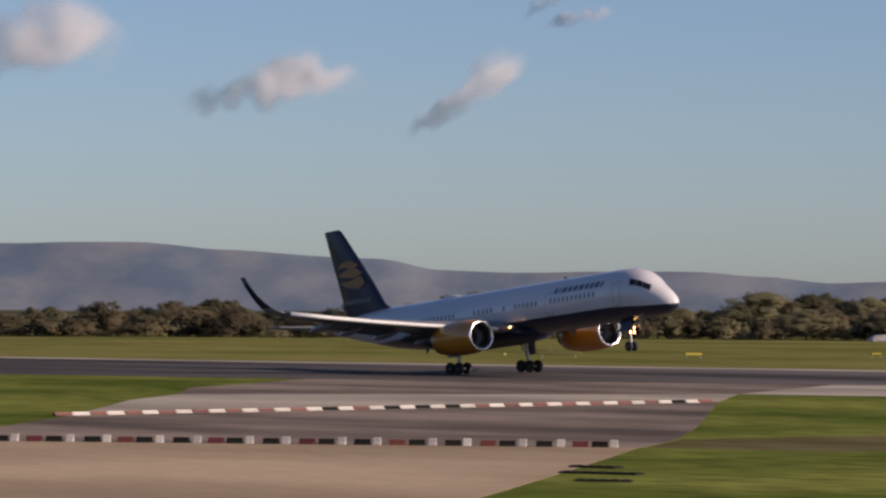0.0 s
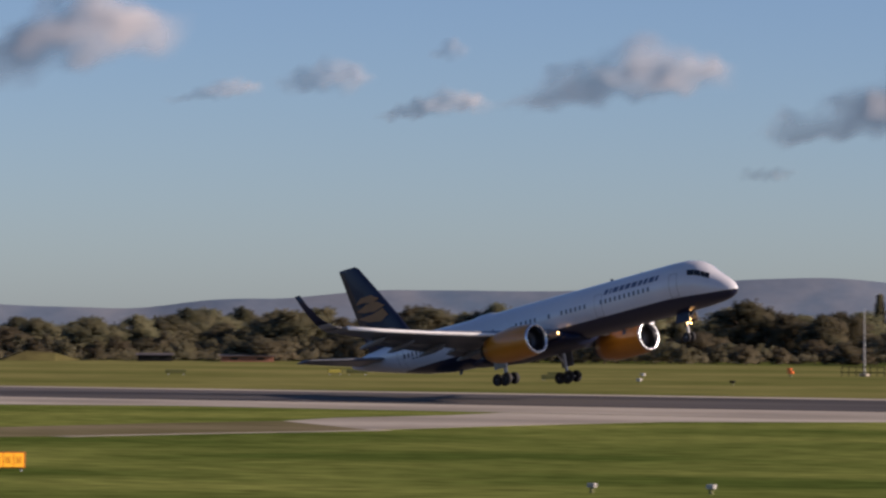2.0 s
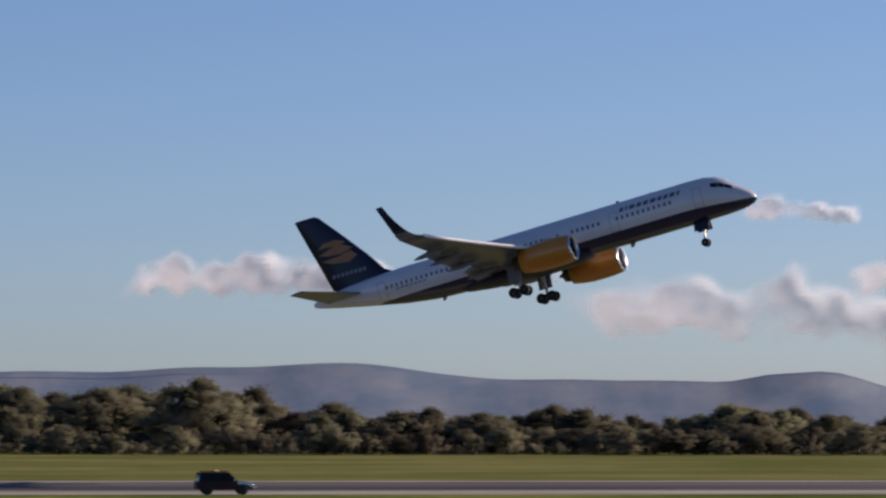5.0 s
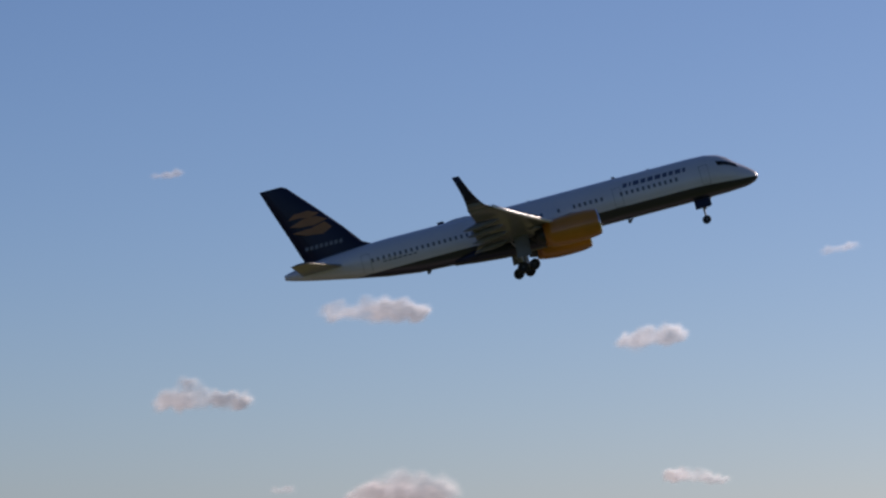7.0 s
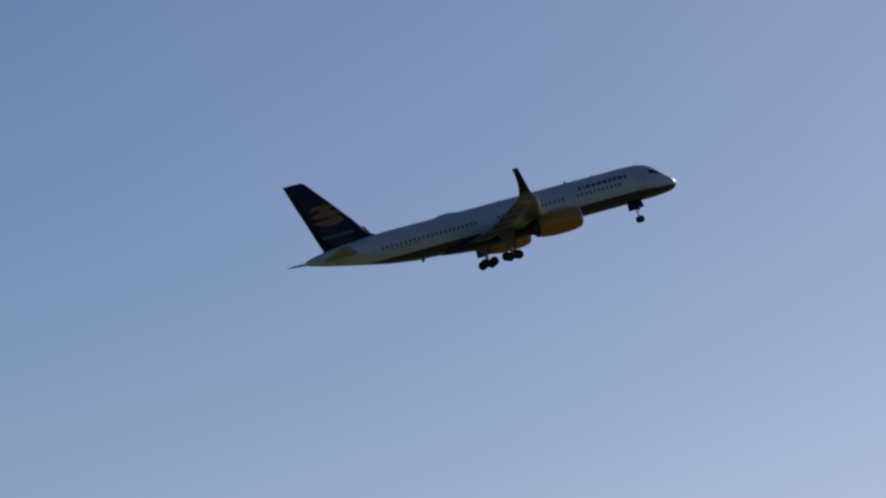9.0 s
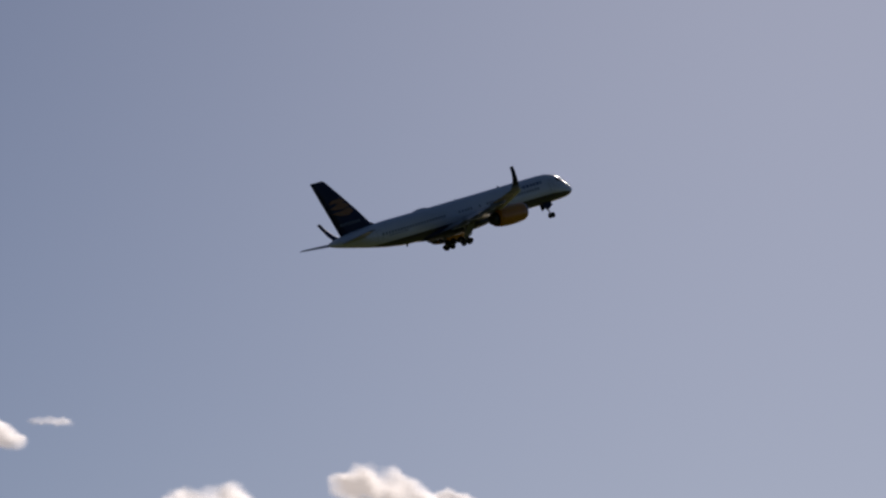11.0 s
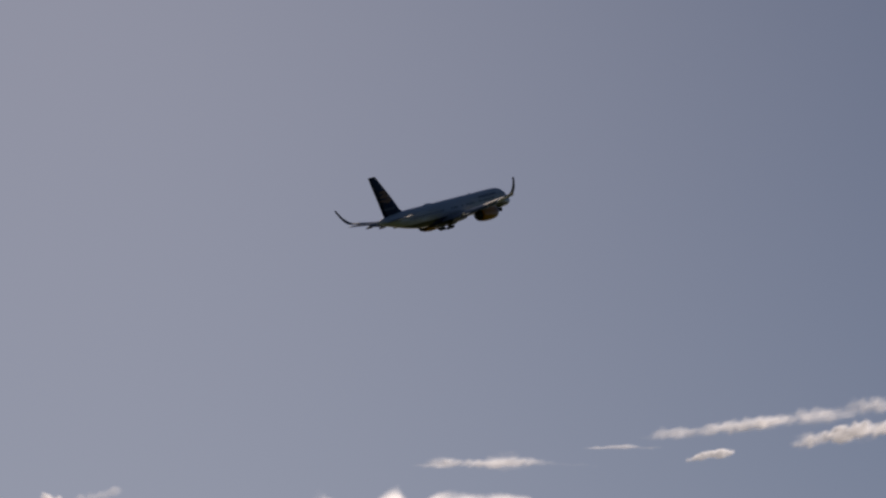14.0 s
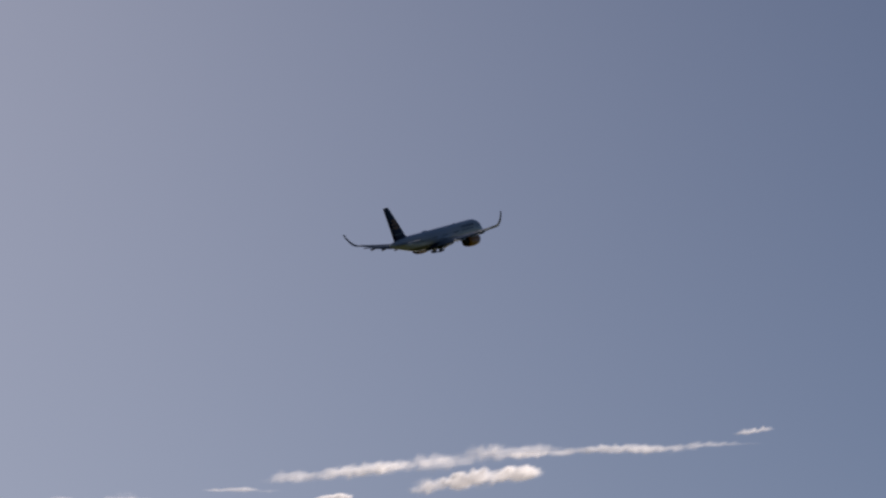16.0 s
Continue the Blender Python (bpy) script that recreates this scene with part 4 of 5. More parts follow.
        part("nozzle", bm, DARK_METAL, eng, "dark exhaust nozzle", smooth=True)
        bm = bmesh.new()
        le, te, z = wing_line(6.6)
        rings(bm, [[Vector((x, ey + w, zt)), Vector((x, ey - w, zt)), Vector((x, ey - w, zb)), Vector((x, ey + w, zb))]
                   for x, w, zt, zb in ((5.6, 0.05, -0.55, -0.75), (4.6, 0.2, -0.45, -1.0), (le, 0.24, z + 0.12, -1.0), (1.6, 0.22, z - 0.1, -1.1), (0.2, 0.1, z - 0.2, -0.95))])
        part("pylon", bm, WING_GREY, eng)
        # tailplane
        bm = bmesh.new()
        rings(bm, [wing_section(-16.6 - u * 3.75, -20.9 - u * 1.12, side * (0.5 + 6.77 * u), 0.66 + 0.62 * u, 0.10) for u in (0, 0.15, 0.5, 0.85, 0.97, 1.0)])
        part("tailplane", bm, WING_GREY, jet, "grey horizontal tailplane", smooth=True)
        bm = bmesh.new()
        bmesh.ops.create_uvsphere(bm, u_segments=14, v_segments=8, radius=0.075, matrix=pose(5.62, side * 2.35, -1.2))
        part("landing_light", bm, LAMP, jet, "lit landing light in the wing root", smooth=True)

    # fin
    bm = bmesh.new()
    def fin_loop(z, le, te, t):
        c = le - te
        pts = [(0, 0), (0.06, 0.45), (0.2, 0.9), (0.45, 1), (0.75, 0.55), (1, 0.02)]
        return [Vector((le - s * c, w * t, z)) for s, w in pts] + [Vector((le - s * c, -w * t, z)) for s, w in pts[-2:0:-1]]
    rings(bm, [fin_loop(z, le, te, t) for z, le, te, t in ((1.2, -12.6, -20.2, 0.30), (2.05, -13.5, -20.45, 0.30), (2.6, -14.55, -20.65, 0.30), (4.5, -16.0, -21.25, 0.26), (7.0, -18.15, -22.1, 0.20), (9.4, -20.3, -22.87, 0.13), (9.64, -20.75, -22.93, 0.08))])
    part("fin", bm, NAVY, jet, "navy tail fin", smooth=True)
    for side in (-1, 1):
        for outline in (
                [(-17.9, 6.3), (-18.9, 6.75), (-20.3, 6.7), (-21.0, 6.25), (-19.9, 6.25), (-18.9, 6.0)],
                [(-17.3, 5.55), (-18.2, 6.05), (-19.6, 6.05), (-21.0, 5.6), (-20.0, 5.35), (-18.6, 5.25)],
                [(-17.0, 4.7), (-17.6, 5.35), (-19.0, 5.05), (-20.9, 4.95), (-19.6, 4.45), (-18.0, 4.25)]):
            bm = bmesh.new()
            flat_patch(bm, outline if side > 0 else outline[::-1], side * 0.285, 0.012 * side)
            part("tail_emblem", bm, LOGO_GOLD, jet, "gold swoosh emblem on the fin")
        bm = bmesh.new()
        for i in range(8):
            x = -16.4 - i * 0.48
            flat_patch(bm, [(x, 3.0), (x - 0.34, 2.95), (x - 0.30, 3.32), (x + 0.04, 3.37)], side * 0.305, 0.01 * side)
        part("fin_lettering_bars", bm, WING_GREY, jet, "grey lettering bars at the fin's foot")

    # landing gear
    nose = new("nose_gear")
    nose.parent = jet
    tagged(nose, "extended nose gear with twin wheels and lamps")
    bm = bmesh.new()
    tube(bm, (18.1, 0, -1.7), (18.1, 0, -3.93), 0.12, 0.09, 12)
    tube(bm, (18.1, -0.36, -3.92), (18.1, 0.36, -3.92), 0.07, 0.07, 10)
    tube(bm, (19.2, 0, -1.8), (18.1, 0, -2.9), 0.05, 0.05, 8)
    part("strut", bm, GEAR_GREY, nose)
    wheel = bmesh.new()
    wheel_profile(wheel, 0.40, 0.13)
    for y in (-0.27, 0.27):
        part("wheel", wheel.copy(), TYRE, nose, smooth=True).matrix_basis = pose(18.1, y, -3.92)
    wheel.free()
    for y in (-0.32, 0.32):
        bm = bmesh.new()
        rings(bm, [[Vector((x, y * 1.6, -2.72)), Vector((x, y * 1.75, -2.72)), Vector((x, y, -1.75)), Vector((x, y * 0.9, -1.75))] for x in (17.4, 18.9)])
        part("gear_door", bm, NAVY, nose, "navy nose-gear door")
    for z, r in ((-2.45, 0.12), (-2.82, 0.10)):
        for y in (-0.2, 0.2):
            bm = bmesh.new()
            lathe(bm, [(18.34, r), (18.36, r + 0.015), (18.30, r + 0.02), (18.16, r * 0.5), (18.14, 0.01)], 16, (0, y, z))
            lamp = part("lamp_housing", bm, DARK_METAL, nose, "dark lamp housing", smooth=True)
            bm = bmesh.new()
            lathe(bm, [(18.335, 0.005), (18.33, r * 0.6), (18.31, r)], 16, (0, y, z))
            part("landing_light", bm, LAMP, lamp, "lit landing light on the nose gear", smooth=True)
    trucks, gears = [], []
    for side in (-1, 1):
        gear = new("main_gear")
        gear.parent = jet
        hinge = Vector((0.08, side * 3.3, -1.2))
        gear.matrix_basis = Matrix.Translation(hinge)
        tagged(gear, "main gear leg with four-wheel truck")
        bm = bmesh.new()
        tube(bm, (0.05, 0, 0), (-0.03, side * 0.36, -2.75), 0.19, 0.14, 14)
        tube(bm, (0, -side * 1.2, -0.35), (-0.03, side * 0.3, -1.8), 0.08, 0.07, 8)
        tube(bm, (-1.15, side * 0.1, -0.1), (-0.05, side * 0.34, -2.1), 0.06, 0.06, 8)
        part("leg", bm, GEAR_GREY, gear)
        bm = bmesh.new()
        rings(bm, [[Vector((x, side * 0.55, 0.1)), Vector((x, side * 0.65, 0.1)), Vector((x - 0.1, side * 0.74, -1.95)), Vector((x - 0.1, side * 0.66, -1.95))] for x in (-0.8, 0.6)])
        part("gear_door", bm, WING_GREY, gear, "grey gear door")
        bm = bmesh.new()
        tube(bm, (-0.72, 0, 0), (0.72, 0, 0), 0.11, 0.11, 10)
        for x in (-0.57, 0.57):
            tube(bm, (x, -0.55, 0), (x, 0.55, 0), 0.08, 0.08, 8)
        truck = part("truck", bm, GEAR_GREY, gear, "wheel truck beam with four black tyres")
        for x in (-0.57, 0.57):
            for y in (-0.43, 0.43):
                tyre = bmesh.new()
                wheel_profile(tyre, 0.51, 0.19)
                bmesh.ops.translate(tyre, verts=tyre.verts, vec=(x, y, 0))
                bm2 = bpy.data.meshes.new("wheel")
                tyre.to_mesh(bm2)
                tyre.free()
                bm2.materials.append(TYRE)
                bm2.shade_smooth()
                shared("wheel", bm2, truck, Matrix())
        gears.append((gear, hinge, side))
        trucks.append((truck, Vector((-0.03, side * 0.36, -2.88))))
    return jet, trucks, gears, nose


def wheel_profile(bm, r, half):
    """A tyre with a dished hub, turned round the y axis."""
    prof = [(half * 0.7, 0.03), (half * 0.45, r * 0.3), (half * 0.75, r * 0.55), (half, r * 0.72), (half * 0.9, r * 0.93), (half * 0.45, r),
            (-half * 0.45, r), (-half * 0.9, r * 0.93), (-half, r * 0.72), (-half * 0.75, r * 0.55), (-half * 0.45, r * 0.3), (-half * 0.7, 0.03)]
    rings(bm, [[Vector((s * math.cos(2 * math.pi * k / 24), y, s * math.sin(2 * math.pi * k / 24))) for k in range(24)] for y, s in prof])


AIRCRAFT_ROWS = [
    (0.00, -263.78, 280.46, 4.61, 5.80, 1.31, -8.89),
    (0.50, -249.65, 295.83, 4.52, 7.08, 0.51, -11.73),
    (0.70, -240.91, 299.70, 4.55, 7.65, 0.15, -13.43),
    (1.00, -227.53, 305.74, 4.60, 8.51, -0.53, -15.32),
    (1.50, -194.84, 302.00, 5.16, 9.63, 0.05, -15.64),
    (2.00, -161.56, 302.51, 5.86, 11.00, 1.07, -17.90),
    (2.20, -148.57, 302.62, 6.15, 11.17, 1.09, -18.53),
    (2.50, -130.85, 303.68, 7.13, 11.63, 0.87, -19.71),
    (3.00, -99.48, 310.94, 9.34, 12.52, 0.56, -21.50),
    (3.10, -94.05, 311.85, 9.73, 12.73, 0.50, -21.78),
    (3.20, -87.92, 313.11, 10.17, 12.88, 0.45, -22.12),
    (3.30, -81.88, 314.50, 10.63, 13.03, 0.37, -22.43),
    (3.40, -75.97, 315.97, 11.11, 13.16, 0.24, -22.70),
    (3.50, -70.14, 317.49, 11.64, 13.30, 0.11, -22.92),
    (3.60, -64.36, 319.06, 12.17, 13.44, -0.05, -23.13),
    (3.70, -58.61, 320.62, 12.73, 13.58, -0.22, -23.31),
    (3.80, -52.89, 322.16, 13.31, 13.71, -0.42, -23.47),
    (3.90, -47.17, 323.63, 13.93, 13.85, -0.62, -23.60),
    (4.00, -41.44, 325.02, 14.56, 13.96, -0.85, -23.70),
    (4.10, -35.67, 326.27, 15.21, 14.08, -1.07, -23.78),
    (4.20, -29.83, 327.37, 15.87, 14.19, -1.30, -23.86),
    (4.30, -23.92, 328.28, 16.58, 14.28, -1.52, -23.91),
    (4.40, -17.92, 328.99, 17.29, 14.37, -1.75, -23.94),
    (4.50, -11.80, 329.45, 18.02, 14.46, -1.96, -23.96),
    (4.60, -5.55, 329.63, 18.77, 14.54, -2.16, -23.97),
    (4.70, 0.87, 329.48, 19.55, 14.61, -2.37, -23.96),
    (4.80, 7.46, 329.02, 20.34, 14.68, -2.55, -23.95),
    (4.90, 14.24, 328.18, 21.15, 14.71, -2.71, -23.93),
    (5.00, 21.24, 326.95, 21.97, 14.76, -2.85, -23.91),
    (5.10, 28.46, 325.27, 22.82, 14.78, -2.97, -23.89),
    (5.20, 35.96, 323.14, 23.68, 14.81, -3.05, -23.86),
    (5.30, 43.71, 320.52, 24.55, 14.79, -3.11, -23.83),
    (5.50, 59.04, 315.68, 26.16, 14.70, -3.38, -23.82),
    (6.00, 99.28, 300.25, 30.56, 13.82, -2.91, -23.55),
    (6.20, 114.74, 294.18, 32.36, 14.04, -2.52, -23.61),
    (6.50, 136.28, 285.63, 34.89, 14.13, -1.91, -23.68),
    (7.00, 176.09, 270.74, 40.05, 14.76, -0.76, -23.67),
    (7.50, 213.57, 257.86, 45.21, 14.83, -0.47, -23.41),
    (7.80, 238.37, 249.37, 48.67, 15.10, -0.42, -23.38),
    (8.00, 254.54, 244.26, 51.08, 15.40, -0.31, -23.42),
    (8.27, 275.94, 237.02, 55.32, 15.73, -0.32, -23.45),
    (8.53, 296.70, 229.89, 61.42, 16.24, -0.40, -23.43),
    (8.80, 316.97, 222.85, 68.94, 16.86, -0.53, -23.37),
    (9.07, 336.95, 215.86, 77.39, 17.53, -0.70, -23.26),
    (9.33, 356.82, 208.94, 86.33, 18.22, -0.89, -23.15),
    (9.60, 376.76, 202.08, 95.29, 18.88, -1.08, -23.01),
    (9.87, 396.94, 195.23, 103.80, 19.45, -1.24, -22.86),
    (10.13, 417.55, 188.41, 111.41, 19.85, -1.35, -22.72),
    (10.40, 438.75, 181.59, 117.61, 20.05, -1.42, -22.56),
    (10.50, 446.49, 179.63, 119.66, 20.10, -1.45, -22.53),
    (11.00, 489.63, 167.27, 130.35, 21.00, -1.81, -22.33),
    (11.50, 528.93, 155.59, 140.46, 21.17, -0.60, -22.22),
    (11.70, 544.80, 150.41, 144.68, 21.04, 0.00, -22.11),
    (12.00, 569.13, 141.79, 151.00, 20.80, 1.08, -21.97),
    (12.50, 609.37, 130.53, 161.17, 20.31, 0.73, -21.55),
    (13.00, 649.97, 116.44, 172.04, 19.82, -0.15, -21.33),
    (13.40, 682.90, 106.02, 180.82, 20.12, -0.66, -21.39),
    (14.00, 733.23, 91.79, 193.30, 19.60, -1.25, -20.98),
    (14.50, 774.02, 80.45, 203.81, 19.32, -1.43, -21.11),
    (15.00, 815.10, 68.33, 214.43, 19.38, -1.35, -21.17),
    (15.50, 856.40, 55.66, 225.00, 19.58, -1.53, -21.03),
    (16.00, 897.87, 42.66, 235.44, 19.70, -1.01, -20.58),
]


def motions():
    """The take-off run and climb: seconds, place, pitch, roll and heading."""
    rows = [(t, Matrix.Translation((x, y, z)) @ Matrix.Rotation(radians(h), 4, "Z") @ Matrix.Rotation(-radians(p), 4, "Y") @ Matrix.Rotation(radians(r), 4, "X"))
            for t, x, y, z, p, r, h in AIRCRAFT_ROWS]
    walk(airliner, rows)
    for truck, at in trucks:
        tilt = [(t, Matrix.Translation(at) @ Matrix.Rotation(radians(p if z < 5.2 else max(0.0, p - (z - 5.2) * 14)), 4, "Y")) for t, x, y, z, p, r, h in AIRCRAFT_ROWS]
        walk(truck, tilt)
    # the main legs fold inward during the climb
    fold = [(0, 0), (4, 0), (8.0, 0), (9.2, 14), (10.4, 34), (11.5, 50), (12.5, 62), (14, 66), (16, 68)]
    # the nose leg swings forward
    swing = [(0, 0), (4, 0), (8.0, 0), (9.2, 8), (10.5, 18), (12.0, 30), (13.0, 48), (14.0, 76), (15.0, 80), (16, 80)]
    knee = Vector((18.1, 0, -1.75))
    walk(nose_gear, [(t, Matrix.Translation(knee) @ Matrix.Rotation(radians(-a), 4, "Y") @ Matrix.Translation(-knee)) for t, a in swing])
    for gear, at, side in gears:
        walk(gear, [(t, Matrix.Translation(at) @ Matrix.Rotation(radians(-side * a), 4, "X")) for t, a in fold])


# ---- things on the field ----
def build_barriers():
    """Two rows of barrier blocks across the closed taxiway."""
    me = {}
    for key, mat in (("red", FADED_RED), ("white", DULL_WHITE), ("black", BLACK)):
        bm = bmesh.new()
        prof = [(-0.28, 0), (-0.26, 0.16), (-0.13, 0.28), (-0.10, 0.62), (0.10, 0.62), (0.13, 0.28), (0.26, 0.16), (0.28, 0)]
        rings(bm, [[Vector((x, y * s, z * s)) for y, z in prof] for x, s in ((-0.56, 0.93), (-0.52, 1), (0.52, 1), (0.56, 0.93))])
        m = bpy.data.meshes.new("barrier_block")
        bmesh.ops.recalc_face_normals(bm, faces=bm.faces)
        bm.to_mesh(m)
        bm.free()
        m.materials.append(mat)
        me[key] = m
    rng = random.Random(5)
    far0, far1 = Vector((-194.2, 228.0, 0)), Vector((-196.6, 178.5, 0))
    way = (far1 - far0).normalized()
    turn = math.degrees(math.atan2(way.y, way.x))
    for i in range(43):
        p = far0 + way * (0.6 + i * 1.17)
        key = "white" if i % 2 else "red" if rng.random() < 0.8 else "black"
        ob = shared("barrier_block", me[key], None, pose(p.x, p.y, 0.008, 0, 0, turn + rng.uniform(-3, 3)) @ Matrix.Diagonal((1, 0.75, 0.29, 1)))
        tagged(ob, {"red": "faded red plastic barrier block", "white": "white plastic barrier block", "black": "grimy dark red barrier block"}[key] + " on the taxiway", "barrier", "far row of barrier blocks")
    near0, near1 = Vector((-147.6, 168.6, 0)), Vector((-171.0, 151.4, 0))
    way = (near1 - near0).normalized()
    turn = math.degrees(math.atan2(way.y, way.x))
    at = 0.3
    for i in range(40):
        key = ("white", "black", "red", "white", "black")[i % 5]
        s, tall = (0.30, 0.52) if key == "white" else (0.62, 0.40)
        p = near0 + way * (at + s * 0.56)
        ob = shared("barrier_block", me[key], None, pose(p.x, p.y, 0.008, 0, 0, turn + rng.uniform(-5, 5)) @ Matrix.Diagonal((s, 0.75, tall, 1)))
        tagged(ob, {"red": "faded red plastic barrier block", "white": "short white plastic barrier block", "black": "grimy dark barrier block"}[key] + " on the taxiway", "barrier", "near row of barrier blocks")
        at += s * 1.15 + {"white": 0.08, "black": 0.1, "red": 0.3}[key] + (0.25 if i % 5 == 4 else 0) + rng.uniform(0, 0.12)


def build_suv(m, body_mat, label, checks=True):
    """A patrol off-roader: x forward, wheels on z = 0."""
    car = thing("patrol_car", label, "car", m)
    bm = bmesh.new()
    secs = []  # station, half width, sill, shoulder height
    for x, w, z0, z1 in ((-2.35, 0.80, 0.55, 0.98), (-2.28, 0.90, 0.42, 1.08), (-1.2, 0.93, 0.36, 1.10), (0.9, 0.93, 0.36, 1.08), (1.0, 0.93, 0.36, 1.06), (1.9, 0.90, 0.38, 0.99), (2.28, 0.82, 0.42, 0.88), (2.38, 0.70, 0.50, 0.78)):
        secs.append([Vector((x, -w, z0)), Vector((x, -w * 1.01, (z0 + z1) / 2)), Vector((x, -w * 0.96, z1 - 0.04)), Vector((x, -w * 0.85, z1)), Vector((x, w * 0.85, z1)), Vector((x, w * 0.96, z1 - 0.04)), Vector((x, w * 1.01, (z0 + z1) / 2)), Vector((x, w, z0))])
    rings(bm, secs)
    part("body", bm, body_mat, car, smooth=False)
    bm = bmesh.new()
    rings(bm, [[Vector((x0, -0.86, 1.07)), Vector((x1, -0.70, 1.72)), Vector((x1, 0.70, 1.72)), Vector((x0, 0.86, 1.07))] for x0, x1 in ((-2.2, -2.0), (-0.6, -0.6), (0.95, 0.25))])
    part("cabin_glazing", bm, CAR_GLASS, car, "dark cabin glazing")
    bm = bmesh.new()
    box(bm, -2.06, -0.74, 1.70, 0.32, 0.74, 1.80, 0.04)
    part("roof", bm, body_mat, car)
    for side in (-1, 1):
        for x0, x1 in ((-2.12, -2.06), (-1.05, -1.1), (-0.05, -0.1), (0.95, 0.28)):
            bm = bmesh.new()
            tube(bm, (x0, side * 0.87, 1.06), (x1, side * 0.71, 1.74), 0.05, 0.045, 6)
            part("pillar", bm, BLACK, car)
        bm = bmesh.new()
        box(bm, 0.62, side * 0.98 - 0.1, 1.08, 0.80, side * 0.98 + 0.1, 1.28, 0.04)
        part("mirror", bm, SILVER, car, "silver door mirror")
        if checks:
            for i in range(8):
                for j in range(2):
                    if (i + j) % 2:
                        continue
                    bm = bmesh.new()
                    x = -2.2 + i * 0.44
                    y = side * 0.945
                    box(bm, x, min(y, y + side * 0.012), 0.45 + j * 0.29, x + 0.44, max(y, y + side * 0.012), 0.74 + j * 0.29)
                    part("check_panel", bm, RED, car, "red check panel")
        for x in (-1.42, 1.42):
            bm = bmesh.new()
            wheel_profile(bm, 0.39, 0.13)
            part("wheel", bm, TYRE, car, smooth=True).matrix_basis = pose(x, side * 0.84, 0.39)
        bm = bmesh.new()
        bmesh.ops.create_uvsphere(bm, u_segments=12, v_segments=8, radius=0.10, matrix=pose(2.29, side * 0.62, 0.74))
        part("headlight", bm, HEADLIGHT, car, "lit white headlight", smooth=True)
    for side in (-1, 1):
        bm = bmesh.new()
        rings(bm, [[Vector((x, side * w, z)), Vector((x, side * (w + 0.02), z)), Vector((x, side * (w + 0.03), z - d)), Vector((x, side * w, z - d))]
                   for x, w, z, d in ((0.98, 0.90, 1.04, 0.22), (1.42, 0.89, 1.0, 0.14), (1.9, 0.885, 0.96, 0.22), (2.28, 0.81, 0.87, 0.36))])
        part("front_wing", bm, SILVER, car, "silver front wing")
    bm = bmesh.new()
    secs = [[Vector((x, -w, z)), Vector((x, w, z)), Vector((x, w, z - 0.05)), Vector((x, -w, z - 0.05))] for x, w, z in ((0.95, 0.86, 1.10), (1.6, 0.84, 1.06), (2.15, 0.78, 0.98), (2.32, 0.7, 0.90))]
    rings(bm, secs)
    part("bonnet", bm, SILVER, car, "silver bonnet")
    bm = bmesh.new()
    box(bm, 2.30, -0.78, 0.42, 2.46, 0.78, 0.66, 0.05)
    part("bumper", bm, GEAR_GREY, car, "grey bumper")
    bm = bmesh.new()
    box(bm, 2.33, -0.42, 0.68, 2.41, 0.42, 0.86, 0.02)
    part("grille", bm, BLACK, car)
    bm = bmesh.new()
    box(bm, -0.72, -0.58, 1.80, -0.44, 0.58, 1.89, 0.03)
    bar = part("light_bar", bm, WHITE, car, "roof light bar")
    for y in (-0.42, 0.0, 0.42):
        bm = bmesh.new()
        box(bm, -0.66, y - 0.08, 1.885, -0.50, y + 0.08, 1.95, 0.02)
        part("beacon", bm, BEACON, bar, "amber beacon")
    for y in (-0.66, 0.66):
        bm = bmesh.new()
        tube(bm, (-1.9, y, 1.86), (0.2, y, 1.86), 0.025, 0.025, 6)
        part("roof_rail", bm, BLACK, car)
    return car


def build_sign(x, y, turn, wide, high, panels, face, label, lift=0.25, frame_mat=None, group=""):
    """A taxiway sign box on legs, with plain bars for its characters."""
    ob = thing("airfield_sign", label, "sign", pose(x, y, 0, 0, 0, turn), group)
    bm = bmesh.new()
    box(bm, -wide / 2, -0.10, lift, wide / 2, 0.10, lift + high, 0.03)
    part("sign_box", bm, frame_mat or BLACK, ob)
    step = (wide - 0.1) / panels
    for i in range(panels):
        bm = bmesh.new()
        x0 = -wide / 2 + 0.05 + i * step
        box(bm, x0 + 0.02, -0.125, lift + 0.05, x0 + step - 0.02, -0.1, lift + high - 0.05, 0.008)
        face_ob = part("face_panel", bm, face, ob, "yellow panel" if face in (SIGN_YELLOW, MARKER_YELLOW) else "")
        if face is SIGN_YELLOW and high > 0.5:
            for k in (0.3, 0.55):
                bm = bmesh.new()
                box(bm, x0 + step * k, -0.132, lift + high * 0.3, x0 + step * (k + 0.12), -0.126, lift + high * 0.72)
                part("character_bar", bm, SIGN_DARK, face_ob, "dark character bar")
    for k in (-0.38, 0.38):
        bm = bmesh.new()
        tube(bm, (k * wide, 0, -0.05), (k * wide, 0, lift + 0.05), 0.04, 0.04, 8)
        part("leg", bm, GEAR_GREY, ob)
    return ob


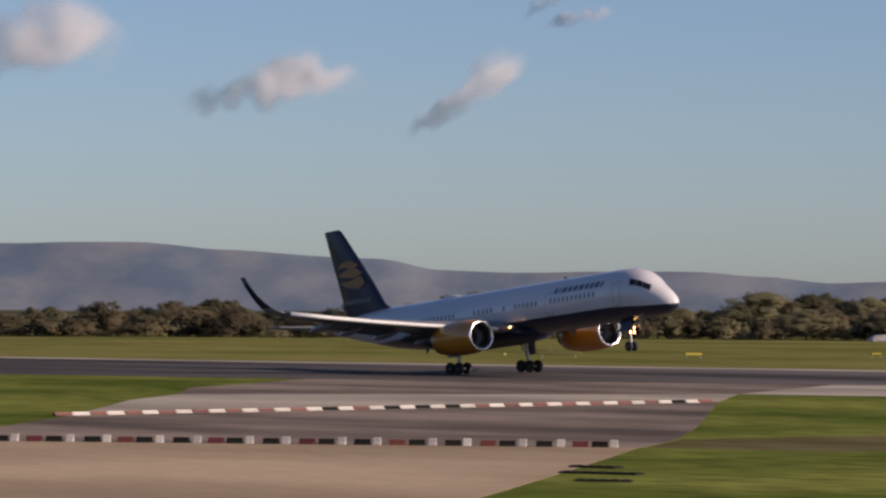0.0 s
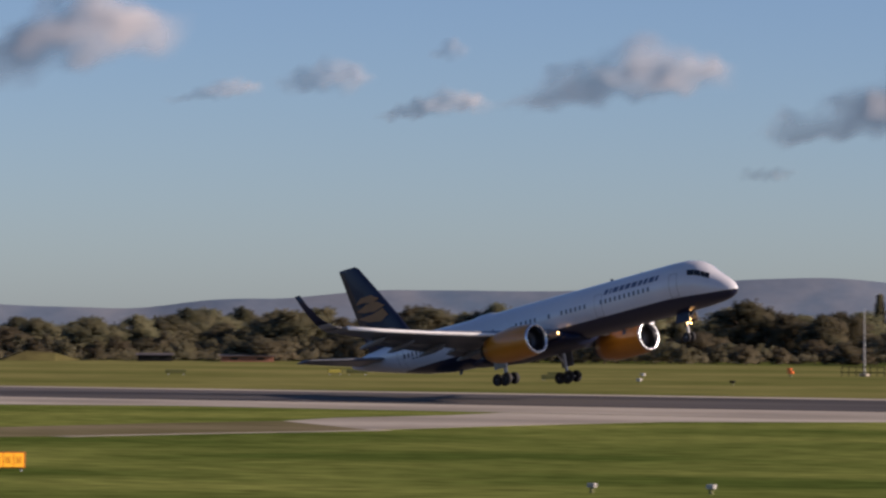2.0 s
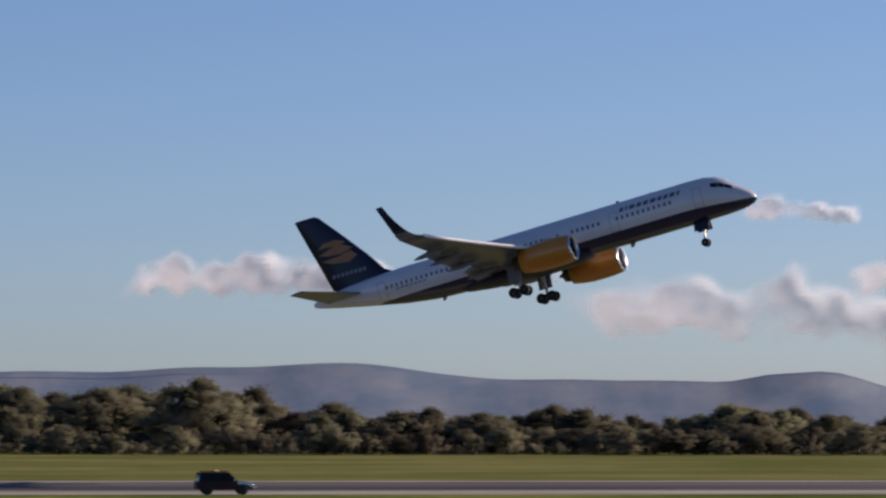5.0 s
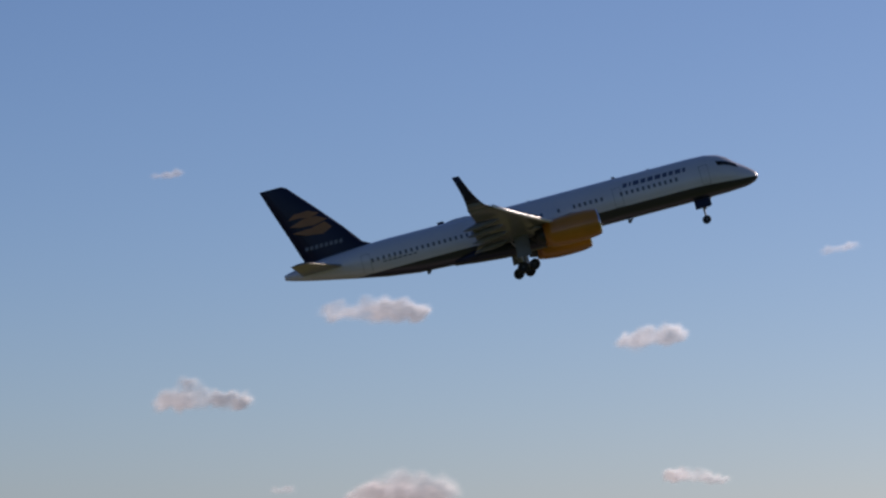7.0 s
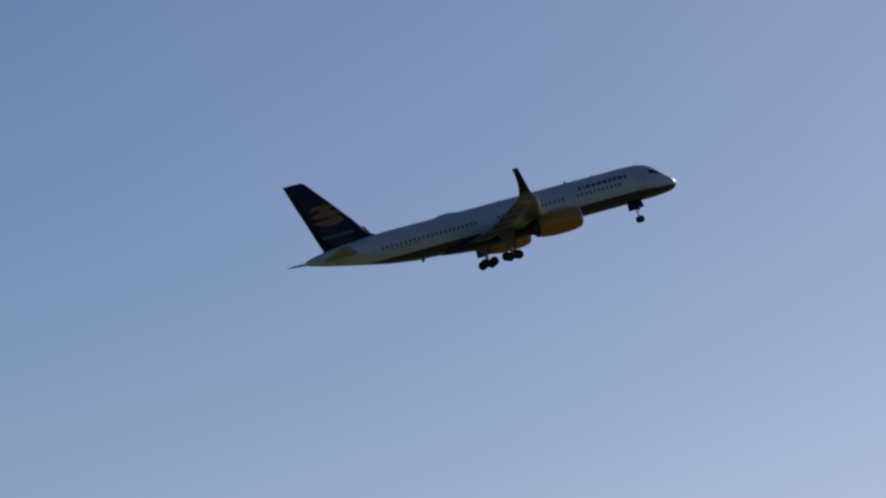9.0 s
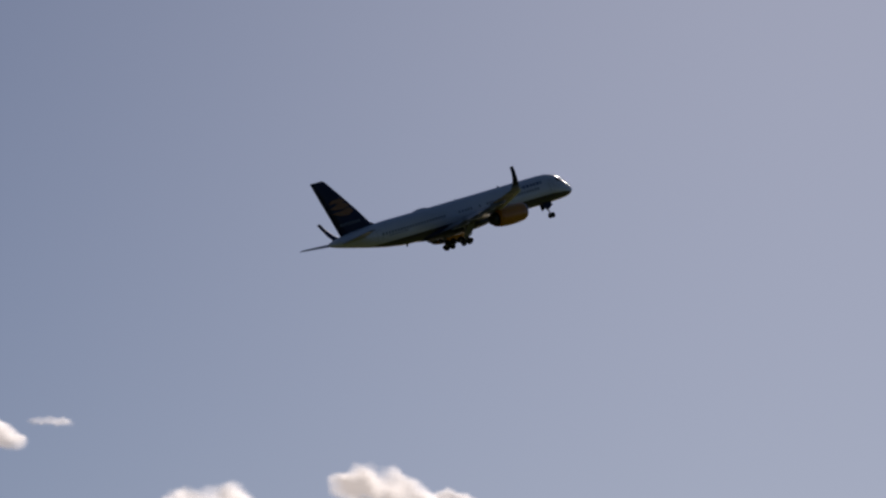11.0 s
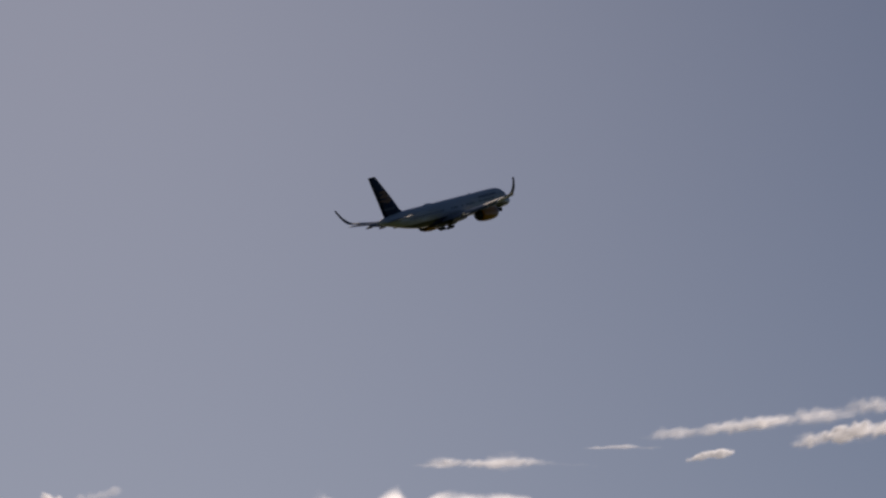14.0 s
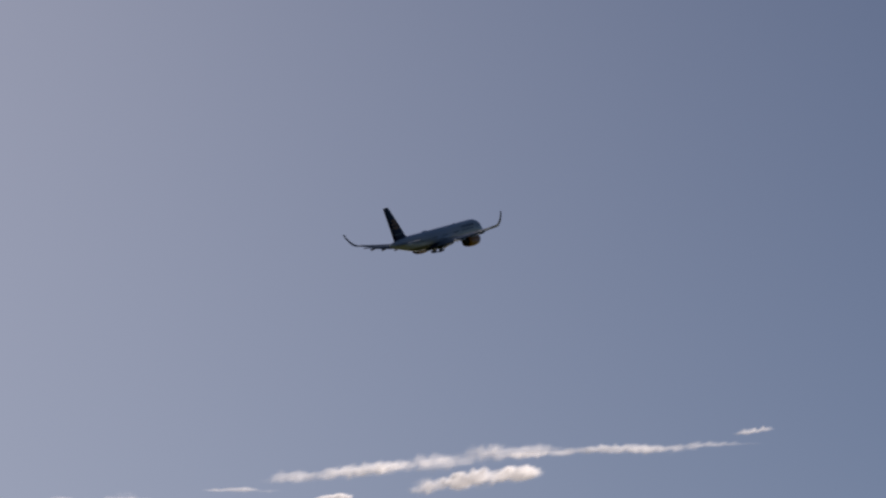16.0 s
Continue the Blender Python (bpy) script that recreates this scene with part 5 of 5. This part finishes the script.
def build_signs():
    build_sign(-101.5, 142.6, 36, 1.45, 0.7, 3, SIGN_YELLOW, "lit yellow airfield direction sign with orange frame on grass", 0.14, SIGN_DARK)
    build_sign(-102.35, 141.8, 36, 0.46, 0.8, 1, SIGN_BACK, "small dark olive airfield sign panel on grass", 0.1, SIGN_BACK)
    build_sign(-56.2, 154.8, 22, 2.5, 0.95, 1, SIGN_BACK, "olive-backed airfield sign with yellow frame seen from behind", 0.2, SIGN_EDGE)
    for x, y, w, h, yellow in ((-321, 350, 4.6, 0.75, 0), (-311, 360, 1.9, 0.75, 1), (-266, 408, 2.4, 0.8, 0), (-254, 425, 1.6, 0.95, 1), (-252, 427, 2.6, 0.9, 0),
                               (-221, 421, 2.6, 0.95, 0), (-305, 383, 1.2, 0.6, 1), (-212, 402, 2.2, 0.9, 0), (-345, 372, 3.4, 0.8, 0)):
        build_sign(x, y, math.degrees(math.atan2(-x, y)), w, h * 0.55, 1, MARKER_YELLOW if yellow else SIGN_BACK,
                   "yellow airfield marker board on dry grass" if yellow else "dark back of an airfield marker board on dry grass", 0.25, None if yellow else SIGN_BACK, "marker boards beyond the runway")


def build_field_gear():
    # checkered instrument hut
    c = Vector((-183.9, 476.2, 0))
    turn = 21
    hut = thing("instrument_hut", "orange and white checkered instrument hut on grass", "hut", pose(c.x, c.y, 0, 0, 0, turn))
    bm = bmesh.new()
    box(bm, -1.15, 0.0, 0.0, 1.15, 2.2, 2.75, 0.05)
    part("wall", bm, WHITE, hut)
    for i in range(2):
        for j in range(2):
            bm = bmesh.new()
            box(bm, -1.13 + i * 1.13, -0.02, 0.08 + j * 1.32, i * 1.13, -0.003, 1.4 + j * 1.32)
            part("check_panel", bm, ORANGE if (i + j) % 2 else WHITE, hut, "orange check panel" if (i + j) % 2 else "white check panel")
    bm = bmesh.new()
    box(bm, -2.6, 0.4, 0.0, -1.2, 2.0, 1.4, 0.08)
    part("equipment_box", bm, BLACK, hut, "black equipment box")
    bm = bmesh.new()
    box(bm, -1.22, -0.1, 2.75, 1.22, 2.3, 2.85, 0.03)
    part("roof", bm, WHITE, hut)
    # masts
    for x, y, h in ((-187.5, 476, 7.0), (-206, 476, 8.6)):
        mast = thing("lattice_mast", "thin pale mast standing on the grass", "mast", pose(x, y, 0))
        bm = bmesh.new()
        tube(bm, (0, 0, -0.1), (0, 0, h), 0.09, 0.06, 8)
        part("pole", bm, GEAR_GREY, mast)
        bm = bmesh.new()
        box(bm, -0.5, -0.5, 0, 0.5, 0.5, 0.35, 0.05)
        part("base", bm, CONCRETE, mast)
    fence = thing("low_fence", "low dark frame fence round the foot of a mast", "fence", pose(-205.4, 474.2, 0, 0, 0, 22))
    for i in range(7):
        bm = bmesh.new()
        tube(bm, (-2.7 + i * 0.9, 0, -0.05), (-2.7 + i * 0.9, 0, 1.3), 0.06, 0.06, 6)
        part("post", bm, BLACK, fence)
    for z in (0.5, 1.2):
        bm = bmesh.new()
        tube(bm, (-2.8, 0, z), (2.8, 0, z), 0.05, 0.05, 6)
        part("rail", bm, BLACK, fence)
    # lights and markers
    for x, y, mat, size, word in ((-154, 474, BLACK, 1.0, "black"), (-149.5, 476, WHITE, 0.7, "white"), (-143.5, 474, MARKER_YELLOW, 1.4, "yellow"), (-113.5, 470, ORANGE, 0.95, "orange"),
                                  (-197, 394, WHITE, 0.6, "white"), (-209, 460, ORANGE, 0.8, "orange"), (-226, 497, ORANGE, 0.7, "orange"), (-217, 435, WHITE, 0.6, "white"), (-183, 388, BLACK, 0.6, "black"),
                                  (-331, 345, WHITE, 0.7, "white"), (-328, 349, MARKER_YELLOW, 0.4, "yellow"), (-394, 540, WHITE, 0.7, "white"), (-362, 372, WHITE, 0.6, "white"), (-71.3, 138.6, DULL_WHITE, 0.4, "white"), (-67.0, 140.2, DULL_WHITE, 0.4, "white")):
        ob = thing("edge_marker", word + " airfield edge marker light on a short stem", "marker light", pose(x, y, 0), "edge markers")
        bm = bmesh.new()
        tube(bm, (0, 0, -0.05), (0, 0, size * 0.55), 0.14 * size + 0.05, 0.10 * size + 0.03, 10)
        part("stem", bm, SIGN_BACK, ob)
        bm = bmesh.new()
        box(bm, -0.42 * size, -0.3 * size, size * 0.5, 0.42 * size, 0.3 * size, size * 0.95, 0.08 * size)
        part("lamp_head", bm, mat, ob)
    # orange and white works board
    a, b = Vector((-87.8, 110.4, 0)), Vector((-85.1, 112.5, 0))
    ob = thing("works_barrier", "orange and white works barrier board on low feet", "barrier", pose(a.x, a.y, 0, 0, 0, math.degrees(math.atan2(b.y - a.y, b.x - a.x))))
    for i in range(5):
        bm = bmesh.new()
        box(bm, i * 0.72, -0.12, 0.12, i * 0.72 + 0.72, 0.12, 0.72, 0.03)
        part("board", bm, (ORANGE, BLACK, WHITE, BLACK, ORANGE)[i], ob, ("orange board", "dark board", "white board", "dark board", "orange board")[i])
    for x in (0.3, 3.3):
        bm = bmesh.new()
        box(bm, x - 0.12, -0.3, 0, x + 0.12, 0.3, 0.2, 0.03)
        part("foot", bm, BLACK, ob)
    # black strips added for the shadow-like dark lines along the grass edge
    for x0, y0, x1, y1, w in ((-135.6, 152.4, -133.6, 152.8, 0.7), (-132.4, 148.4, -129.4, 149.3, 0.8), (-127.6, 143.9, -125.9, 145.0, 0.6), (-118.2, 127.0, -110.8, 132.4, 0.5), (-103.3, 120.2, -94.2, 125.2, 0.6)):
        d = Vector((x1 - x0, y1 - y0, 0))
        ob = thing("drain_cover", "black strip added for a shadow-like dark line at the grass edge", "drain", pose(x0, y0, 0, 0, 0, math.degrees(math.atan2(d.y, d.x))), "drain covers")
        bm = bmesh.new()
        box(bm, 0, -w / 2, 0.0, d.length, w / 2, 0.07, 0.02)
        part("cover", bm, BLACK, ob)
        for i in range(5):
            bm = bmesh.new()
            box(bm, 0.1 + i * d.length / 5, -w * 0.4, 0.07, (i + 0.7) * d.length / 5, w * 0.4, 0.09)
            part("rib", bm, BLACK, ob)


def build_far_buildings():
    for b, d, wide, high, mat, name, label in ((-43.3, 676, 13, 2.7, GREY_WALL, "shed", "pale grey low shed among the trees"), (-33.4, 652, 5.5, 1.0, BLACK, "shed", "dark low hut at the hedge"),
                                               (-32.1, 652, 8.5, 0.9, BRICK, "brick_house", "low red brick building at the hedge"), (-35.0, 655, 9, 1.6, EARTH, "earth_bank", "bare earth bank at the hedge")):
        p = toward(b, d)
        ob = thing(name, label, "building" if name != "earth_bank" else "bank", pose(p.x, p.y, 0, 0, 0, -b))
        if name == "earth_bank":
            bm = bmesh.new()
            rings(bm, [[Vector((x, -3, -0.1)), Vector((x, -1, h)), Vector((x, 1, h)), Vector((x, 3, -0.1))] for x, h in ((-wide / 2 - 2, 0.1), (-wide / 4, high), (wide / 4, high * 0.8), (wide / 2 + 2, 0.1))])
            part("mound", bm, EARTH, ob)
            continue
        bm = bmesh.new()
        box(bm, -wide / 2, 0, -0.1, wide / 2, 7, high, 0.04)
        part("wall", bm, mat, ob)
        bm = bmesh.new()
        rings(bm, [[Vector((x, -0.4, high)), Vector((x, 3.5, high + min(0.9, 0.35 * high))), Vector((x, 7.4, high))] for x in (-wide / 2 - 0.3, wide / 2 + 0.3)])
        part("roof", bm, GREY_WALL if mat is GREY_WALL else DARK_ROOF, ob, "low pitched roof")
        for i in range(0 if mat is GREY_WALL else max(1, int(wide / 4))):
            x = -wide / 2 + (i + 0.5) * wide / max(1, int(wide / 4))
            bm = bmesh.new()
            box(bm, x - 0.6, -0.06, high * 0.35, x + 0.6, 0.02, high * 0.75)
            part("window", bm, GLASS_DARK, ob, "dark window")
    # white polytunnel in front of the hedge
    p = toward(-38.25, 648)
    tunnel = thing("polytunnel", "low white polytunnel sheeting at the hedge", "polytunnel", pose(p.x, p.y, 0, 0, 0, 38))
    bm = bmesh.new()
    rings(bm, [[Vector((x, -1.6 * math.cos(math.pi * k / 10), h * math.sin(math.pi * k / 10) - 0.05)) for k in range(11)] for x, h in ((-4.6, 0.5), (-3.6, 1.0), (0, 1.25), (2.5, 0.8), (5.0, 0.25))])
    part("sheeting", bm, DULL_WHITE, tunnel, "white plastic sheeting", smooth=True)
    for x in (-3.6, -1.2, 1.2, 3.2):
        bm = bmesh.new()
        tube(bm, (x, -1.72, -0.05), (x, -1.72, 0.35), 0.06, 0.06, 6)
        part("peg", bm, GEAR_GREY, tunnel)


build_ground()
build_paving()
build_hills()
build_trees()
build_clouds()
airliner, trucks, gears, nose_gear = build_aircraft()
build_barriers()
patrol_car = build_suv(pose(-89.0, 119.4, 0, 0, 0, -13), PATROL_DARK, "red and black checkered patrol car with silver front and roof lights")
van = build_suv(pose(-6.5, 262.0, 0.05, 0, 0, 10), PATROL_DARK, "dark airfield patrol car with amber roof beacons on the shoulder", False)
build_signs()
build_field_gear()
build_far_buildings()
motions()
